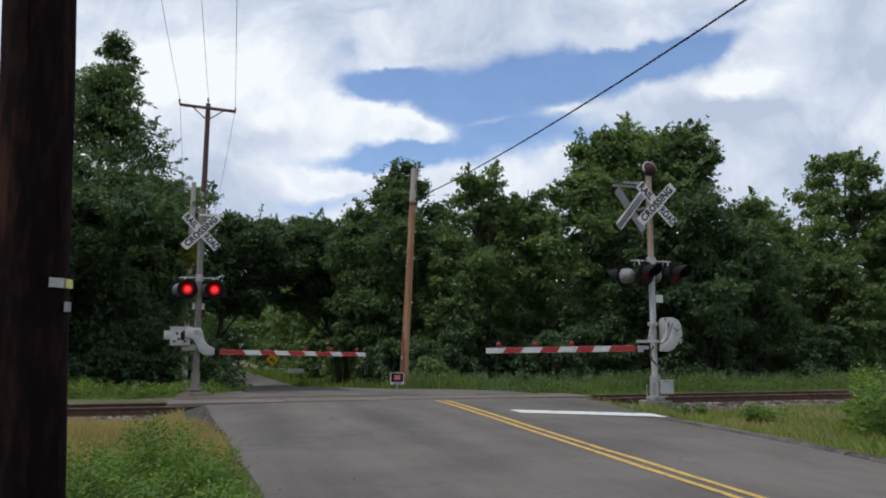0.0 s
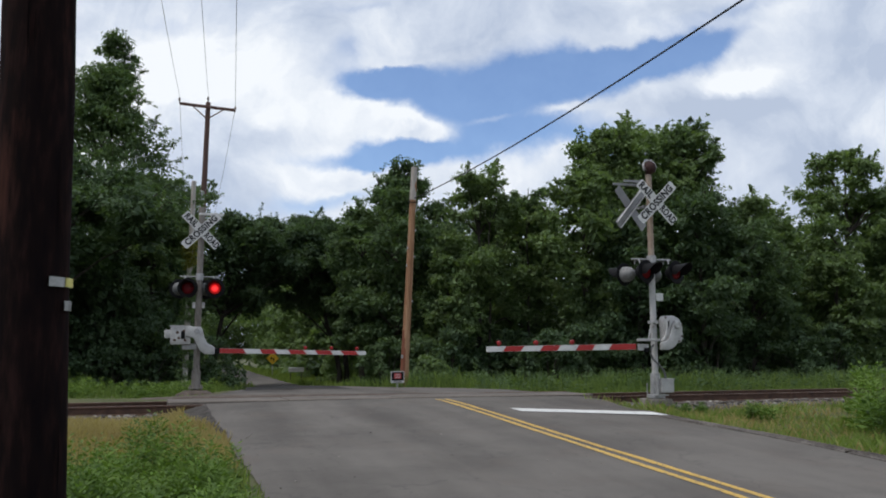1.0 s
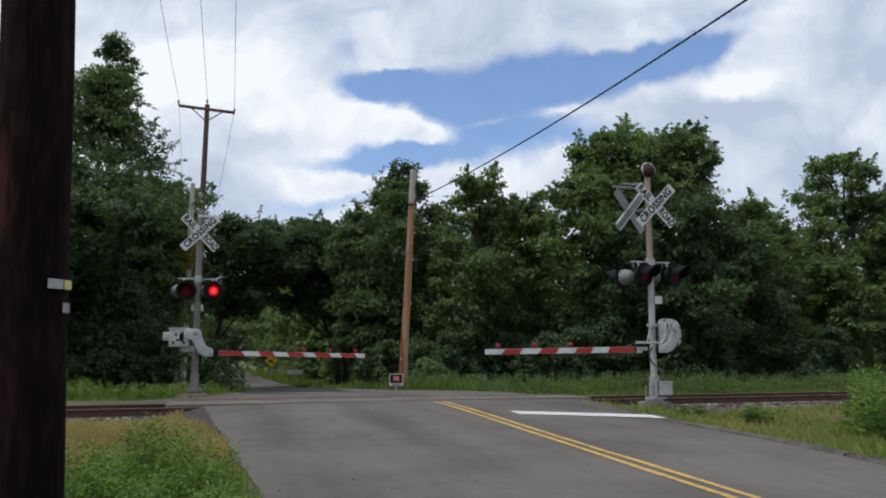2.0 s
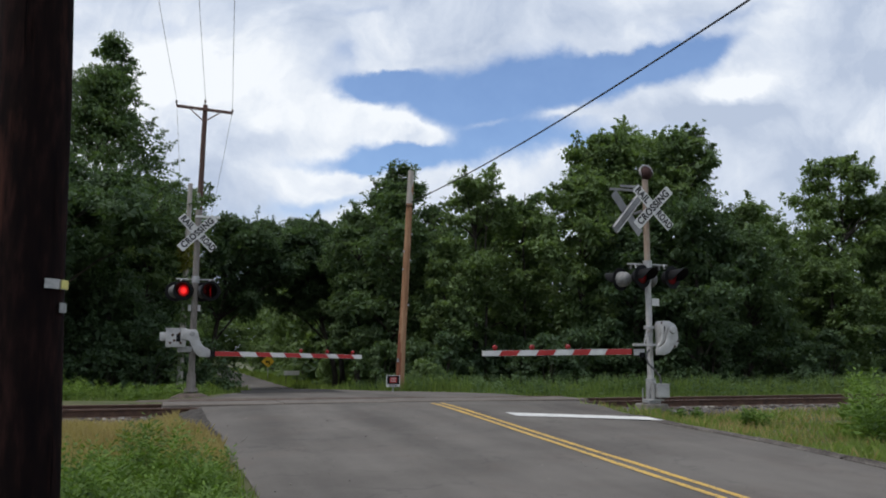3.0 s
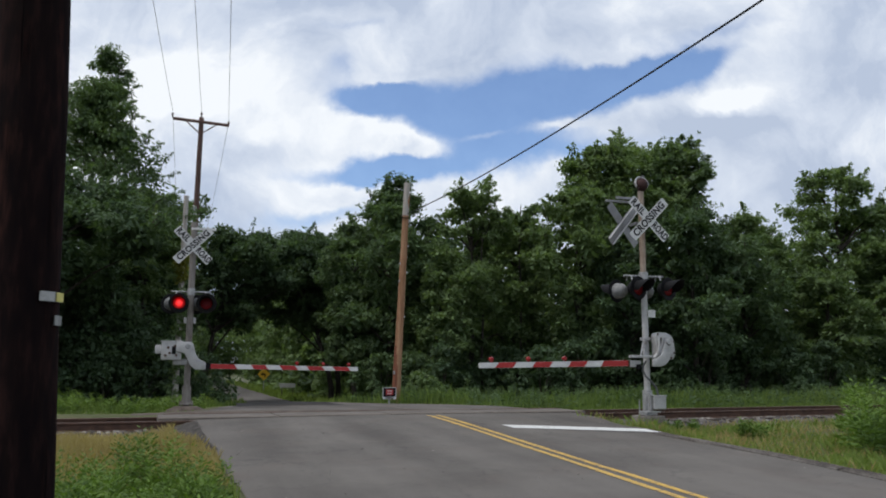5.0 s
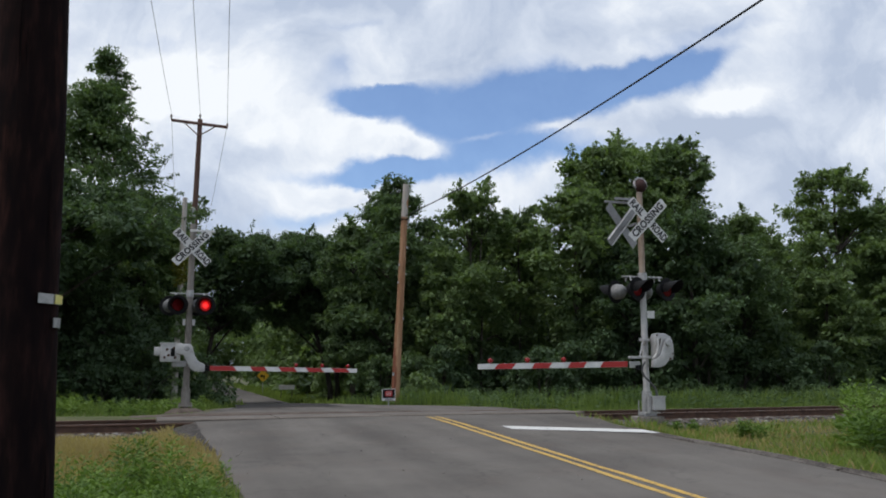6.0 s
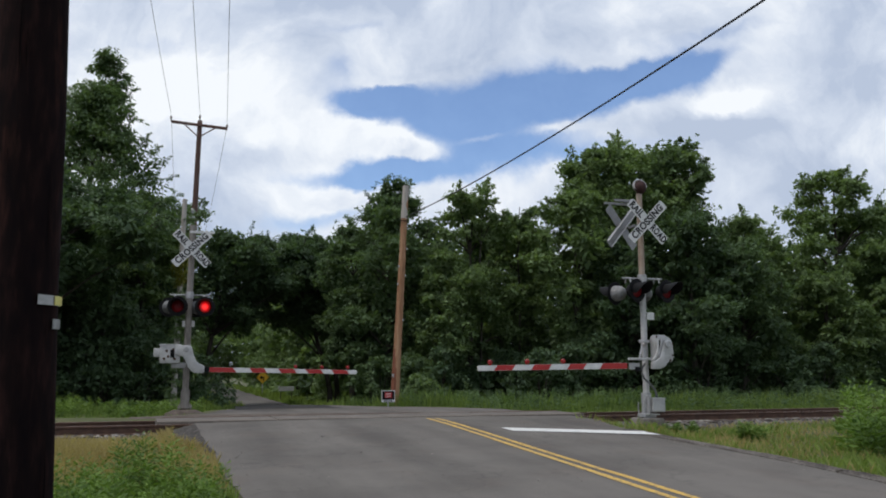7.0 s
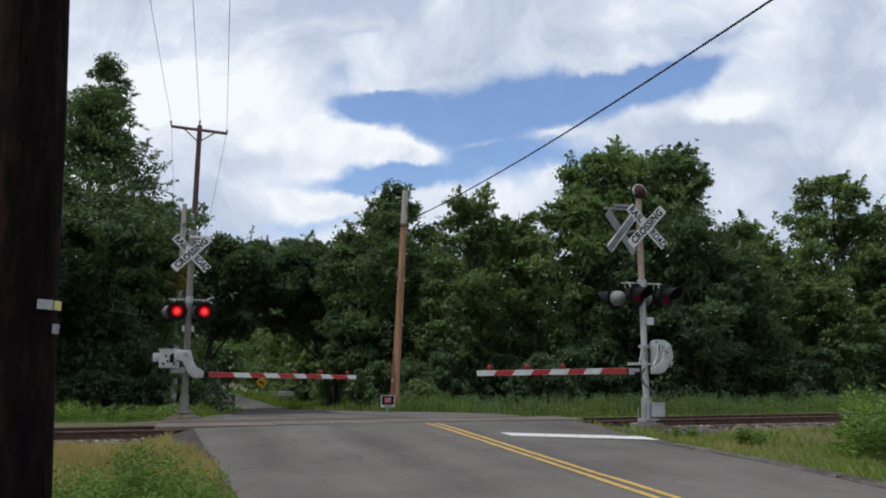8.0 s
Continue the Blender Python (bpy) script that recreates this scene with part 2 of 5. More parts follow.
SIGNWHITE = surface("sign_white", [(0.46, 0.46, 0.45), (0.58, 0.58, 0.57), (0.64, 0.64, 0.63)], 0.5, scale=5, fine=30, bump=0.02, dirt=((0.42, 0.39, 0.35), 6.0, 0.62, 0.5))
SIGNBACK = surface("bare_aluminium", [(0.20, 0.20, 0.205), (0.30, 0.30, 0.305)], 0.5, 0.5, scale=5, fine=40, bump=0.03)
BLACK = surface("black_paint", [(0.004, 0.004, 0.005), (0.010, 0.010, 0.011)], 0.7, scale=8, fine=60, bump=0.05, spec=0.15)
LAMPGREY = surface("dull_grey_paint", [(0.07, 0.07, 0.072), (0.13, 0.13, 0.132)], 0.6, scale=6, fine=40, bump=0.05)
LAMPBACK = surface("weathered_lamp_back", [(0.10, 0.10, 0.10), (0.20, 0.20, 0.20), (0.27, 0.265, 0.26)], 0.65, 0.2, scale=6, fine=40, bump=0.08)
BELLRUST = surface("dark_rust", [(0.016, 0.006, 0.006), (0.035, 0.013, 0.012), (0.06, 0.026, 0.023)], 0.75, 0.2, scale=8, fine=50)
LETTER = surface("black_letters", [(0.015, 0.015, 0.016), (0.03, 0.03, 0.03)], 0.6, scale=8, fine=60, bump=0.0)
ARMWHITE = surface("reflective_white", [(0.50, 0.50, 0.485), (0.66, 0.66, 0.64)], 0.45, scale=6, fine=40, bump=0.02, dirt=((0.45, 0.42, 0.38), 5.0, 0.62, 0.45))
ARMRED = surface("reflective_red", [(0.29, 0.016, 0.016), (0.41, 0.026, 0.024)], 0.4, scale=6, fine=40, bump=0.02)
REDLENS = surface("red_lens", [(0.11, 0.003, 0.006), (0.19, 0.006, 0.010)], 0.4, scale=20, fine=90, bump=0.05, spec=0.15)
REDLAMP = surface("red_plastic", [(0.19, 0.007, 0.008), (0.30, 0.012, 0.012)], 0.25, scale=20, fine=90, bump=0.02)
CONCRETE = surface("concrete", [(0.10, 0.085, 0.073), (0.18, 0.16, 0.14), (0.28, 0.255, 0.23)], 0.9, scale=4, fine=40, bump=0.3)
# creosoted wood, coloured nearly black to include the shade of its backlit side
POLE_DARK = surface("backlit_creosoted_pole", [(0.004, 0.003, 0.004), (0.009, 0.0055, 0.0055), (0.026, 0.0125, 0.0115)], 0.95, scale=5, fine=26, stretch=(1.3, 1.3, 0.26), bump=0.7, bump_dist=0.012, dirt=((0.070, 0.029, 0.022), 3.2, 0.55, 0.7), spec=0.05)
POLE_NEW = surface("weathered_pole", [(0.17, 0.078, 0.038), (0.28, 0.148, 0.078), (0.38, 0.24, 0.145)], 0.85, scale=4, fine=24, stretch=(1.6, 1.6, 0.1), bump=0.4, bump_dist=0.01)
POLE_STAIN = surface("stained_pole", [(0.10, 0.036, 0.022), (0.19, 0.070, 0.038), (0.30, 0.13, 0.07)], 0.85, scale=4, fine=24, stretch=(1.6, 1.6, 0.1), bump=0.4, bump_dist=0.01)
POLE_GREY = surface("silvered_wood", [(0.30, 0.27, 0.24), (0.44, 0.41, 0.38)], 0.9, scale=4, fine=24, stretch=(1.6, 1.6, 0.1), bump=0.4, bump_dist=0.01)
POLE_RED = surface("reddish_pole", [(0.065, 0.040, 0.034), (0.115, 0.066, 0.055), (0.18, 0.105, 0.085)], 0.85, scale=4, fine=24, stretch=(1.6, 1.6, 0.1), bump=0.4, bump_dist=0.01)
BARK = surface("bark", [(0.022, 0.018, 0.014), (0.05, 0.041, 0.033), (0.085, 0.07, 0.058)], 0.95, scale=3, fine=18, stretch=(2, 2, 0.4), bump=0.8, bump_dist=0.03)
CABLE = surface("black_cable", [(0.012, 0.012, 0.013), (0.025, 0.025, 0.027)], 0.6, scale=3, fine=20)
WIRE = surface("aluminium_wire", [(0.16, 0.16, 0.165), (0.24, 0.24, 0.245)], 0.6, 0.3, scale=3, fine=20)
YELLOW = worn_paint("yellow_line_paint", (0.56, 0.36, 0.085), (0.12, 0.112, 0.10), 0.41)
WHITE = worn_paint("white_line_paint", (0.60, 0.60, 0.585), (0.13, 0.125, 0.12), 0.37)
GALVTAG = surface("metal_tag", [(0.26, 0.265, 0.26), (0.38, 0.38, 0.375)], 0.4, 0.5, scale=20, fine=90)
TAGYELLOW = surface("yellow_tag", [(0.50, 0.46, 0.12), (0.62, 0.57, 0.2)], 0.5, scale=20, fine=90)
SIGNYELLOW = surface("yellow_sign", [(0.62, 0.36, 0.02), (0.75, 0.45, 0.03)], 0.5, scale=20, fine=90)
INSUL = surface("porcelain", [(0.06, 0.04, 0.035), (0.12, 0.08, 0.07)], 0.3, scale=20, fine=60)
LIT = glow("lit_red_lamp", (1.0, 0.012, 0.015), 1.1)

# the darkest leaf tone; low growth in the wood wears it as painted shade
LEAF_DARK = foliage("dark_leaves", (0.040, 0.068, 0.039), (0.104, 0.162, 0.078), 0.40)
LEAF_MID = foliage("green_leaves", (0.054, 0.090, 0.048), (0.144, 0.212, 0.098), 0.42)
LEAF_LIGHT = foliage("light_leaves", (0.078, 0.122, 0.055), (0.195, 0.270, 0.115), 0.44)
GRASS = foliage("green_grass", (0.10, 0.16, 0.035), (0.27, 0.34, 0.09), 0.4)
# GRASS made darker, so the tall grass has its shadow in the colour
GRASS_SHADED = foliage("tall_grass", (0.075, 0.130, 0.030), (0.215, 0.285, 0.078), 0.4)
DRYGRASS = foliage("dry_grass", (0.26, 0.195, 0.085), (0.46, 0.37, 0.18), 0.35)
WEED = foliage("weed_leaves", (0.030, 0.068, 0.015), (0.185, 0.290, 0.056), 0.34)
BANK = foliage("bank_leaves", (0.065, 0.120, 0.030), (0.195, 0.280, 0.072), 0.40)
VINE = foliage("yellow_vine_leaves", (0.12, 0.13, 0.02), (0.24, 0.23, 0.05), 0.35)

# ------------------------------------------------------------------ mesh helpers


def part(name, bm, material, parent=None, label="", smooth=False):
    me = bpy.data.meshes.new(name)
    bm.normal_update()
    bm.to_mesh(me)
    bm.free()
    for m in material if isinstance(material, (list, tuple)) else (material,):
        me.materials.append(m)
    if smooth:
        me.shade_smooth()
        me.set_sharp_from_angle(angle=radians(38))
    ob = new(name, me)
    ob.parent = parent
    return tagged(ob, label) if label else ob


def raw(name, verts, faces, material, parent=None, label=""):
    me = bpy.data.meshes.new(name)
    me.from_pydata(verts, [], faces)
    me.materials.append(material)
    ob = new(name, me)
    ob.parent = parent
    return tagged(ob, label) if label else ob


def empty(name, m, label, category, group="", kind=""):
    ob = new(name)
    ob.empty_display_size = 0.2
    ob.matrix_world = m
    return tagged(ob, label, category, group, kind)


def box(bm, c, s, r=0.0, m=None):
    """A box of size s round c, with edges rounded by r."""
    t = bmesh.new()
    bmesh.ops.create_cube(t, size=1.0, matrix=Matrix.Diagonal((*s, 1)))
    if r:
        bmesh.ops.bevel(t, geom=t.edges[:], offset=r, segments=2, affect="EDGES", profile=0.6)
    bmesh.ops.transform(t, matrix=(m or Matrix()) @ Matrix.Translation(c), verts=t.verts)
    join(bm, t)
    return bm


def join(bm, t, index=None):
    t.verts.index_update()
    made = [bm.verts.new(v.co) for v in t.verts]
    for f in t.faces:
        g = bm.faces.new([made[v.index] for v in f.verts])
        g.material_index = f.material_index if index is None else index
    t.free()


def rod(bm, p, q, r0, r1=None, seg=12, index=0):
    p, q = Vector(p), Vector(q)
    r1 = r0 if r1 is None else r1
    z = (q - p).normalized()
    x = z.orthogonal().normalized()
    y = z.cross(x)
    rings = []
    for c, r in ((p, r0), (q, r1)):
        rings.append([bm.verts.new(c + (x * math.cos(a) + y * math.sin(a)) * r) for a in (2 * math.pi * i / seg for i in range(seg))])
    for i in range(seg):
        f = bm.faces.new((rings[0][i], rings[0][(i + 1) % seg], rings[1][(i + 1) % seg], rings[1][i]))
        f.material_index = index
    for ring, flip in ((rings[0], True), (rings[1], False)):
        f = bm.faces.new(ring[::-1] if flip else ring)
        f.material_index = index
    return bm


def tube(bm, pts, radii, seg=8, index=0):
    """A bent tube through pts, one radius a point."""
    pts = [Vector(p) for p in pts]
    radii = radii if isinstance(radii, (list, tuple)) else [radii] * len(pts)
    last, x = None, None
    for i, p in enumerate(pts):
        z = (pts[min(i + 1, len(pts) - 1)] - pts[max(i - 1, 0)]).normalized()
        x = z.orthogonal().normalized() if x is None else (x - z * x.dot(z)).normalized()
        y = z.cross(x)
        ring = [bm.verts.new(p + (x * math.cos(a) + y * math.sin(a)) * radii[i]) for a in (2 * math.pi * k / seg for k in range(seg))]
        if last:
            for k in range(seg):
                bm.faces.new((last[k], last[(k + 1) % seg], ring[(k + 1) % seg], ring[k])).material_index = index
        else:
            bm.faces.new(ring[::-1]).material_index = index
        last = ring
    bm.faces.new(last).material_index = index
    return bm


def lathe(bm, profile, m, seg=24, index=0):
    """Turns (radius, height) pairs about z, then places by m."""
    rings = []
    for r, h in profile:
        if r < 1e-5:
            rings.append([bm.verts.new(m @ Vector((0, 0, h)))])
        else:
            rings.append([bm.verts.new(m @ Vector((r * math.cos(a), r * math.sin(a), h))) for a in (2 * math.pi * i / seg for i in range(seg))])
    for a, b in zip(rings, rings[1:]):
        for i in range(seg):
            j = (i + 1) % seg
            if len(a) == 1 and len(b) > 1:
                bm.faces.new((a[0], b[j], b[i])).material_index = index
            elif len(b) == 1 and len(a) > 1:
                bm.faces.new((a[i], a[j], b[0])).material_index = index
            elif len(a) > 1:
                bm.faces.new((a[i], a[j], b[j], b[i])).material_index = index
    return bm


def slab(bm, outline, m, thick):
    """A flat plate: outline in the local xz plane, thickness along y from 0 to thick."""
    a = [bm.verts.new(m @ Vector((x, 0, z))) for x, z in outline]
    b = [bm.verts.new(m @ Vector((x, thick, z))) for x, z in outline]
    bm.faces.new(a)
    bm.faces.new(b[::-1])
    for i in range(len(a)):
        j = (i + 1) % len(a)
        bm.faces.new((a[j], a[i], b[i], b[j]))
    return bm


def smoothstep(a, b, x):
    t = np.clip((x - a) / (b - a), 0, 1)
    return t * t * (3 - 2 * t)


# ------------------------------------------------------------------ ground, road, track


def road_z(y):
    y = np.asarray(y, float)
    return np.interp(y, [-80, -20, 0, 15.2, 16.4, 17.2, 19.4, 21.5, 24.5, 30, 36, 42, 50, 200, 3000], [-1.3, -1.05, -0.604, 0.004, 0.036, 0.042, 0.042, 0.02, -0.03, -0.15, -0.35, -0.55, -0.6, -0.6, -0.6])


def ground_z(x, y):
    x, y = np.asarray(x, float), np.asarray(y, float)
    road = road_z(y) - 0.05
    side = np.where(x < 4, np.interp(y, [-20, 0, 14.2, 16.6, 19.6, 21.5, 24, 42, 80], [-1.1, -0.66, -0.26, -0.26, -0.30, -0.10, -0.14, -0.8, -0.8]),
                    np.interp(y, [-20, 0, 8, 15.5, 17.0, 20.2, 21.5, 24, 42, 80], [-1.2, -0.74, -0.42, -0.30, -0.33, -0.36, -0.22, -0.26, -0.8, -0.8]))
    off = np.where(x < 4, 0.42 - x, x - 8.2)
    off = np.where(y > 26, np.maximum(2.6 - x, x - np.interp(y, [26, 50, 114], [5.5, 5.4, 6.6])), off)
    k = smoothstep(0.0, 1.3, off)
    bumps = 0.05 * np.sin(x * 0.9 + 1.3 * np.sin(y * 0.7)) * np.cos(y * 0.8 + x * 0.25)
    far = smoothstep(60, 200, np.hypot(x, y)) * -1.0
    return road * (1 - k) + (side + bumps) * k + far * k


def make_ground():
    xs = np.unique(np.concatenate([np.linspace(-14, 26, 101), -14 - np.geomspace(0.6, 2500, 26), 26 + np.geomspace(0.6, 2500, 26)]))
    ys = np.unique(np.concatenate([np.linspace(-4, 46, 126), -4 - np.geomspace(0.6, 2500, 24), 46 + np.geomspace(0.6, 2500, 26)]))
    gx, gy = np.meshgrid(xs, ys)
    v = np.stack([gx, gy, ground_z(gx, gy)], -1).reshape(-1, 3)
    w = len(xs)
    i = (np.arange(len(ys) - 1)[:, None] * w + np.arange(w - 1)).ravel()
    f = np.stack([i, i + 1, i + 1 + w, i + w], 1)
    ob = raw("ground", v.tolist(), f.tolist(), SOIL)
    ob.data.shade_smooth()
    return tagged(ob, "rough verge of soil, dry thatch and weeds beside the road", "ground", kind="structure")


make_ground()


def road_strip(name, cols, ys, lift, material, thick=0.0):
    """A strip that follows the road's rise; cols(y) gives its left and right edge."""
    rows = []
    for y in ys:
        a, b = cols(y)
        rows.append([(a + (b - a) * k / 8, y, float(road_z(y)) + lift - 0.05 * abs(k / 4 - 1) ** 2 * thick) for k in range(9)])
    v = [p for r in rows for p in r]
    f = [(i * 9 + k, i * 9 + k + 1, i * 9 + k + 10, i * 9 + k + 9) for i in range(len(rows) - 1) for k in range(8)]
    return raw(name, v, f, material)


def road_edges(y):
    wob = 0.05 * math.sin(y * 1.7) + 0.03 * math.sin(y * 4.1 + 1)
    if y < 21.5:
        return 0.29 + 0.052 * min(7.4, max(0.0, 15.9 - y)) + wob * 0.35, 8.05 + 0.04 * math.sin(y * 1.3 + 2) + 0.55 * float(smoothstep(14.2, 16.4, y))
    k = float(smoothstep(21.5, 30, y))
    left = float(np.interp(y, [30, 42, 50, 77, 114, 220], [2.3, 2.74, 2.9, 3.05, 3.17, 3.6]))
    right = float(np.interp(y, [30, 42, 50, 77, 114, 220], [5.7, 5.3, 5.45, 5.95, 6.7, 9.5]))
    return 0.75 * (1 - k) + left * k + wob, 8.6 * (1 - k) + right * k - wob


ROAD_Y = [-60, -40, -20, -10] + [i * 0.5 for i in range(-10, 90)] + [46, 50, 60, 80, 110, 150, 220]
road = road_strip("road", road_edges, ROAD_Y, 0.0, ASPHALT, 0.6)
tagged(road, "worn grey asphalt two-lane road rising to the crossing", "road", kind="structure")
for x0 in (4.90, 5.09):
    line = road_strip("yellow_line", lambda y: (x0 - 0.047 + 0.007 * max(0.0, y - 8) + 0.006 * math.sin(y * 2) + (0.03 if y < 9.2 and x0 > 5 else 0), x0 + 0.047 + 0.007 * max(0.0, y - 8) + (0.03 if y < 9.2 and x0 > 5 else 0)), [i * 0.5 for i in range(-40, 34)] + [16.75], 0.004, YELLOW)
    tagged(line, "faded double yellow centre line on the asphalt", "road marking", "centre lines", "structure")
bm = bmesh.new()
vs = []
for k in range(13):
    x = 5.72 + (8.12 - 5.72) * k / 12
    yc = 14.20 - 1.02 * (k / 12)
    vs.append([bm.verts.new((x + 0.01 * math.sin(k * 3), yc + d, float(road_z(yc + d)) - 0.03 * abs((x - 4.35) / 3.9) ** 2 * 0.6 + 0.006)) for d in (-0.28, 0.28)])
for a, b in zip(vs, vs[1:]):
    bm.faces.new((a[0], b[0], b[1], a[1]))
tagged(part("stop_line", bm, WHITE), "wide white stop line painted across one lane", "road marking", kind="structure")

# a darker asphalt strip laid just above the road on the far lip
patch = road_strip("dark_lip_strip", lambda y: (1.45 + 0.075 * (y - 24) + 0.05 * math.sin(y), 5.6 - 0.02 * (y - 24)), [24.0 + 0.5 * i for i in range(20)], 0.008, ROAD_DARK, 0.6)
tagged(patch, "darker strip of asphalt on the lip behind the crossing", "road patch", kind="structure")
mark = road_strip("faded_marking", lambda y: (5.25 + 0.02 * (y - 20) ** 2, 5.37 + 0.02 * (y - 20) ** 2), [19.6 + 0.3 * i for i in range(12)], 0.006, PANEL)
tagged(mark, "faint worn pale marking beyond the rails", "road marking", kind="structure")
TRACK = pose(0, 16.95, 0, 0, 0, 2.6)      # on the nearer rail, along x
GAUGE = 1.505                               # between the rails' middles


def make_ballast():
    xs = np.concatenate([np.linspace(-120, -14, 20), np.linspace(-13, 27, 80), np.linspace(28, 160, 24)])
    prof = [(-1.6, -0.62), (-1.0, -0.38), (-0.6, -0.20), (-0.2, -0.17), (0.75, -0.16), (1.7, -0.17), (2.25, -0.20), (2.9, -0.38), (3.4, -0.62)]
    rng = np.random.default_rng(4)
    v, w = [], len(prof)
    for x in xs:
        for y, z in prof:
            v.append(tuple(TRACK @ Vector((x, y + rng.normal(0, 0.05), z + rng.normal(0, 0.015)))))
    f = [(i * w + k, (i + 1) * w + k, (i + 1) * w + k + 1, i * w + k + 1) for i in range(len(xs) - 1) for k in range(w - 1)]
    return tagged(raw("ballast_bed", v, f, GRAVEL), "grey crushed-stone ballast bed under the track", "ballast", kind="structure")


make_ballast()


def rail_profile():
    half = [(0.070, -0.172), (0.070, -0.160), (0.012, -0.145), (0.009, -0.045), (0.036, -0.035), (0.037, -0.008), (0.030, 0.0)]
    return [(-a, b) for a, b in half] + [(a, b) for a, b in half[::-1]]


def make_rail(y):
    bm = bmesh.new()
    pr = rail_profile()
    last = None
    for x in np.linspace(-120, 160, 57):
        ring = [bm.verts.new((x, y + a, b)) for a, b in pr]
        if last:
            for k in range(len(pr)):
                j = (k + 1) % len(pr)
                f = bm.faces.new((last[k], last[j], ring[j], ring[k]))
                f.material_index = 1 if pr[k][1] > -0.005 and pr[j][1] > -0.005 else 0
        last = ring
    ob = part("rail", bm, [RAIL_RUST, RAIL_TOP])
    ob.matrix_world = TRACK
    return tagged(ob, "rusty steel rail with a worn shiny head", "rail", "rails", "structure")


make_rail(0.0)
make_rail(GAUGE)


def make_ties():
    bm = box(bmesh.new(), (0, 0, 0), (0.22, 2.6, 0.17), 0.012)
    first = None
    rng = random.Random(5)
    for i in range(-40, 60):
        x = i * 0.55
        if -0.1 < x < 9.4:
            continue
        m = TRACK @ pose(x + rng.uniform(-0.03, 0.03), GAUGE / 2 + rng.uniform(-0.05, 0.05), -0.245, 0, 0, rng.uniform(-1, 1))
        if first is None:
            first = part("railway_tie", bm, TIE)
            first.matrix_world = m
            tagged(first, "dark creosoted timber tie bedded in ballast", "railway tie", "ties under the track")
        else:
            copy_thing(first, m)


make_ties()


def make_crossing_panels():
    deck = empty("crossing_deck", TRACK, "level crossing deck of worn panels between the rails", "crossing deck")
    rows = [(0.30, 0.50, PANEL), (0.98, 0.84, DUSTY)]
    for k in range(4):
        for y, w, mat in rows:
            bm = box(bmesh.new(), (0, 0, 0), (2.32, w, 0.2), 0.012)
            ob = part("deck_panel", bm, mat, deck)
            ob.location = (-0.32 + 2.34 * k + 1.1, y, -0.048 + 0.003 * (k % 3))
    bm = box(bmesh.new(), (4.4, GAUGE + 0.04, -0.03), (9.3, 0.16, 0.172), 0.008)
    part("flangeway", bm, RAIL_RUST, deck, "rusty rail in its dark flangeway")


make_crossing_panels()


def make_grit():
    """Brown grit drifted against the farther rail, thinning out across the road."""
    rng = np.random.default_rng(12)
    v, n = [], 40
    for i in range(n + 1):
        x = -0.9 + 6.4 * i / n
        wide = 1.35 * (1 - i / n) ** 0.8 + 0.05 + rng.uniform(0, 0.10)
        for k in range(5):
            y = GAUGE + 0.13 + wide * k / 4
            v.append(tuple(TRACK @ Vector((x, y, (0.062 if 0 < k < 4 else 0.03) - 0.05 * max(0.0, 0.4 - x) * (k / 4) + rng.normal(0, 0.004)))))
    f = [(i * 5 + k, i * 5 + k + 5, i * 5 + k + 6, i * 5 + k + 1) for i in range(n) for k in range(4)]
    tagged(raw("track_grit", v, f, DIRT), "brown grit drifted along the farther rail", "grit", kind="structure")


make_grit()


def make_stones():
    rng = np.random.default_rng(8)
    ico = bmesh.new()
    bmesh.ops.create_icosphere(ico, subdivisions=1, radius=1.0)
    base = np.array([v.co for v in ico.verts])
    tri = np.array([[v.index for v in f.verts] for f in ico.faces])
    ico.free()
    n = 5000
    x = np.where(rng.random(n) < 0.45, rng.uniform(-7, 0.3, n), rng.uniform(9.3, 24, n))
    y = rng.uniform(-1.5, 3.2, n)
    z = np.interp(y, [-1.6, -1.0, -0.6, -0.2, 1.7, 2.25, 2.9, 3.4], [-0.60, -0.38, -0.20, -0.17, -0.17, -0.20, -0.38, -0.62])
    s = rng.uniform(0.02, 0.055, n)
    keep = (abs(y) > 0.09) & (abs(y - GAUGE) > 0.09)
    p = np.stack([x, y, z], 1)[keep]
    s = s[keep]
    v = base[None] * (1 + rng.uniform(-0.3, 0.3, (len(p), len(base), 1))) * (s[:, None, None] * np.array([1.2, 1.0, 0.75])) + p[:, None]
    f = tri[None] + (np.arange(len(p)) * len(base))[:, None, None]
    ob = raw("ballast_stones", v.reshape(-1, 3).tolist(), f.reshape(-1, 3).tolist(), STONE)
    ob.matrix_world = TRACK
    tagged(ob, "loose angular grey ballast stones beside the rails", "stones", kind="stuff")


make_stones()


def make_shoulder(x0, x1, y0, y1, seed):
    rng = np.random.default_rng(seed)
    nx, ny = 14, 16
    v = []
    for j in range(ny + 1):
        for i in range(nx + 1):
            a, b = i / nx, j / ny
            x = x0 + (x1 - x0) * a + 0.10 * math.sin(b * 9 + seed)
            y = y0 + (y1 - y0) * b
            edge = min(a, 1 - a, b, 1 - b)
            z = float(ground_z(x, y)) + (0.035 if edge > 0.05 else -0.05) + rng.normal(0, 0.012)
            v.append((x, y, z))
    w = nx + 1
    f = [(j * w + i, j * w + i + 1, (j + 1) * w + i + 1, (j + 1) * w + i) for j in range(ny) for i in range(nx)]
    ob = raw("gravel_shoulder", v, f, GRAVEL)
    tagged(ob, "dark gravel shoulder where the asphalt meets the track", "gravel", kind="structure")




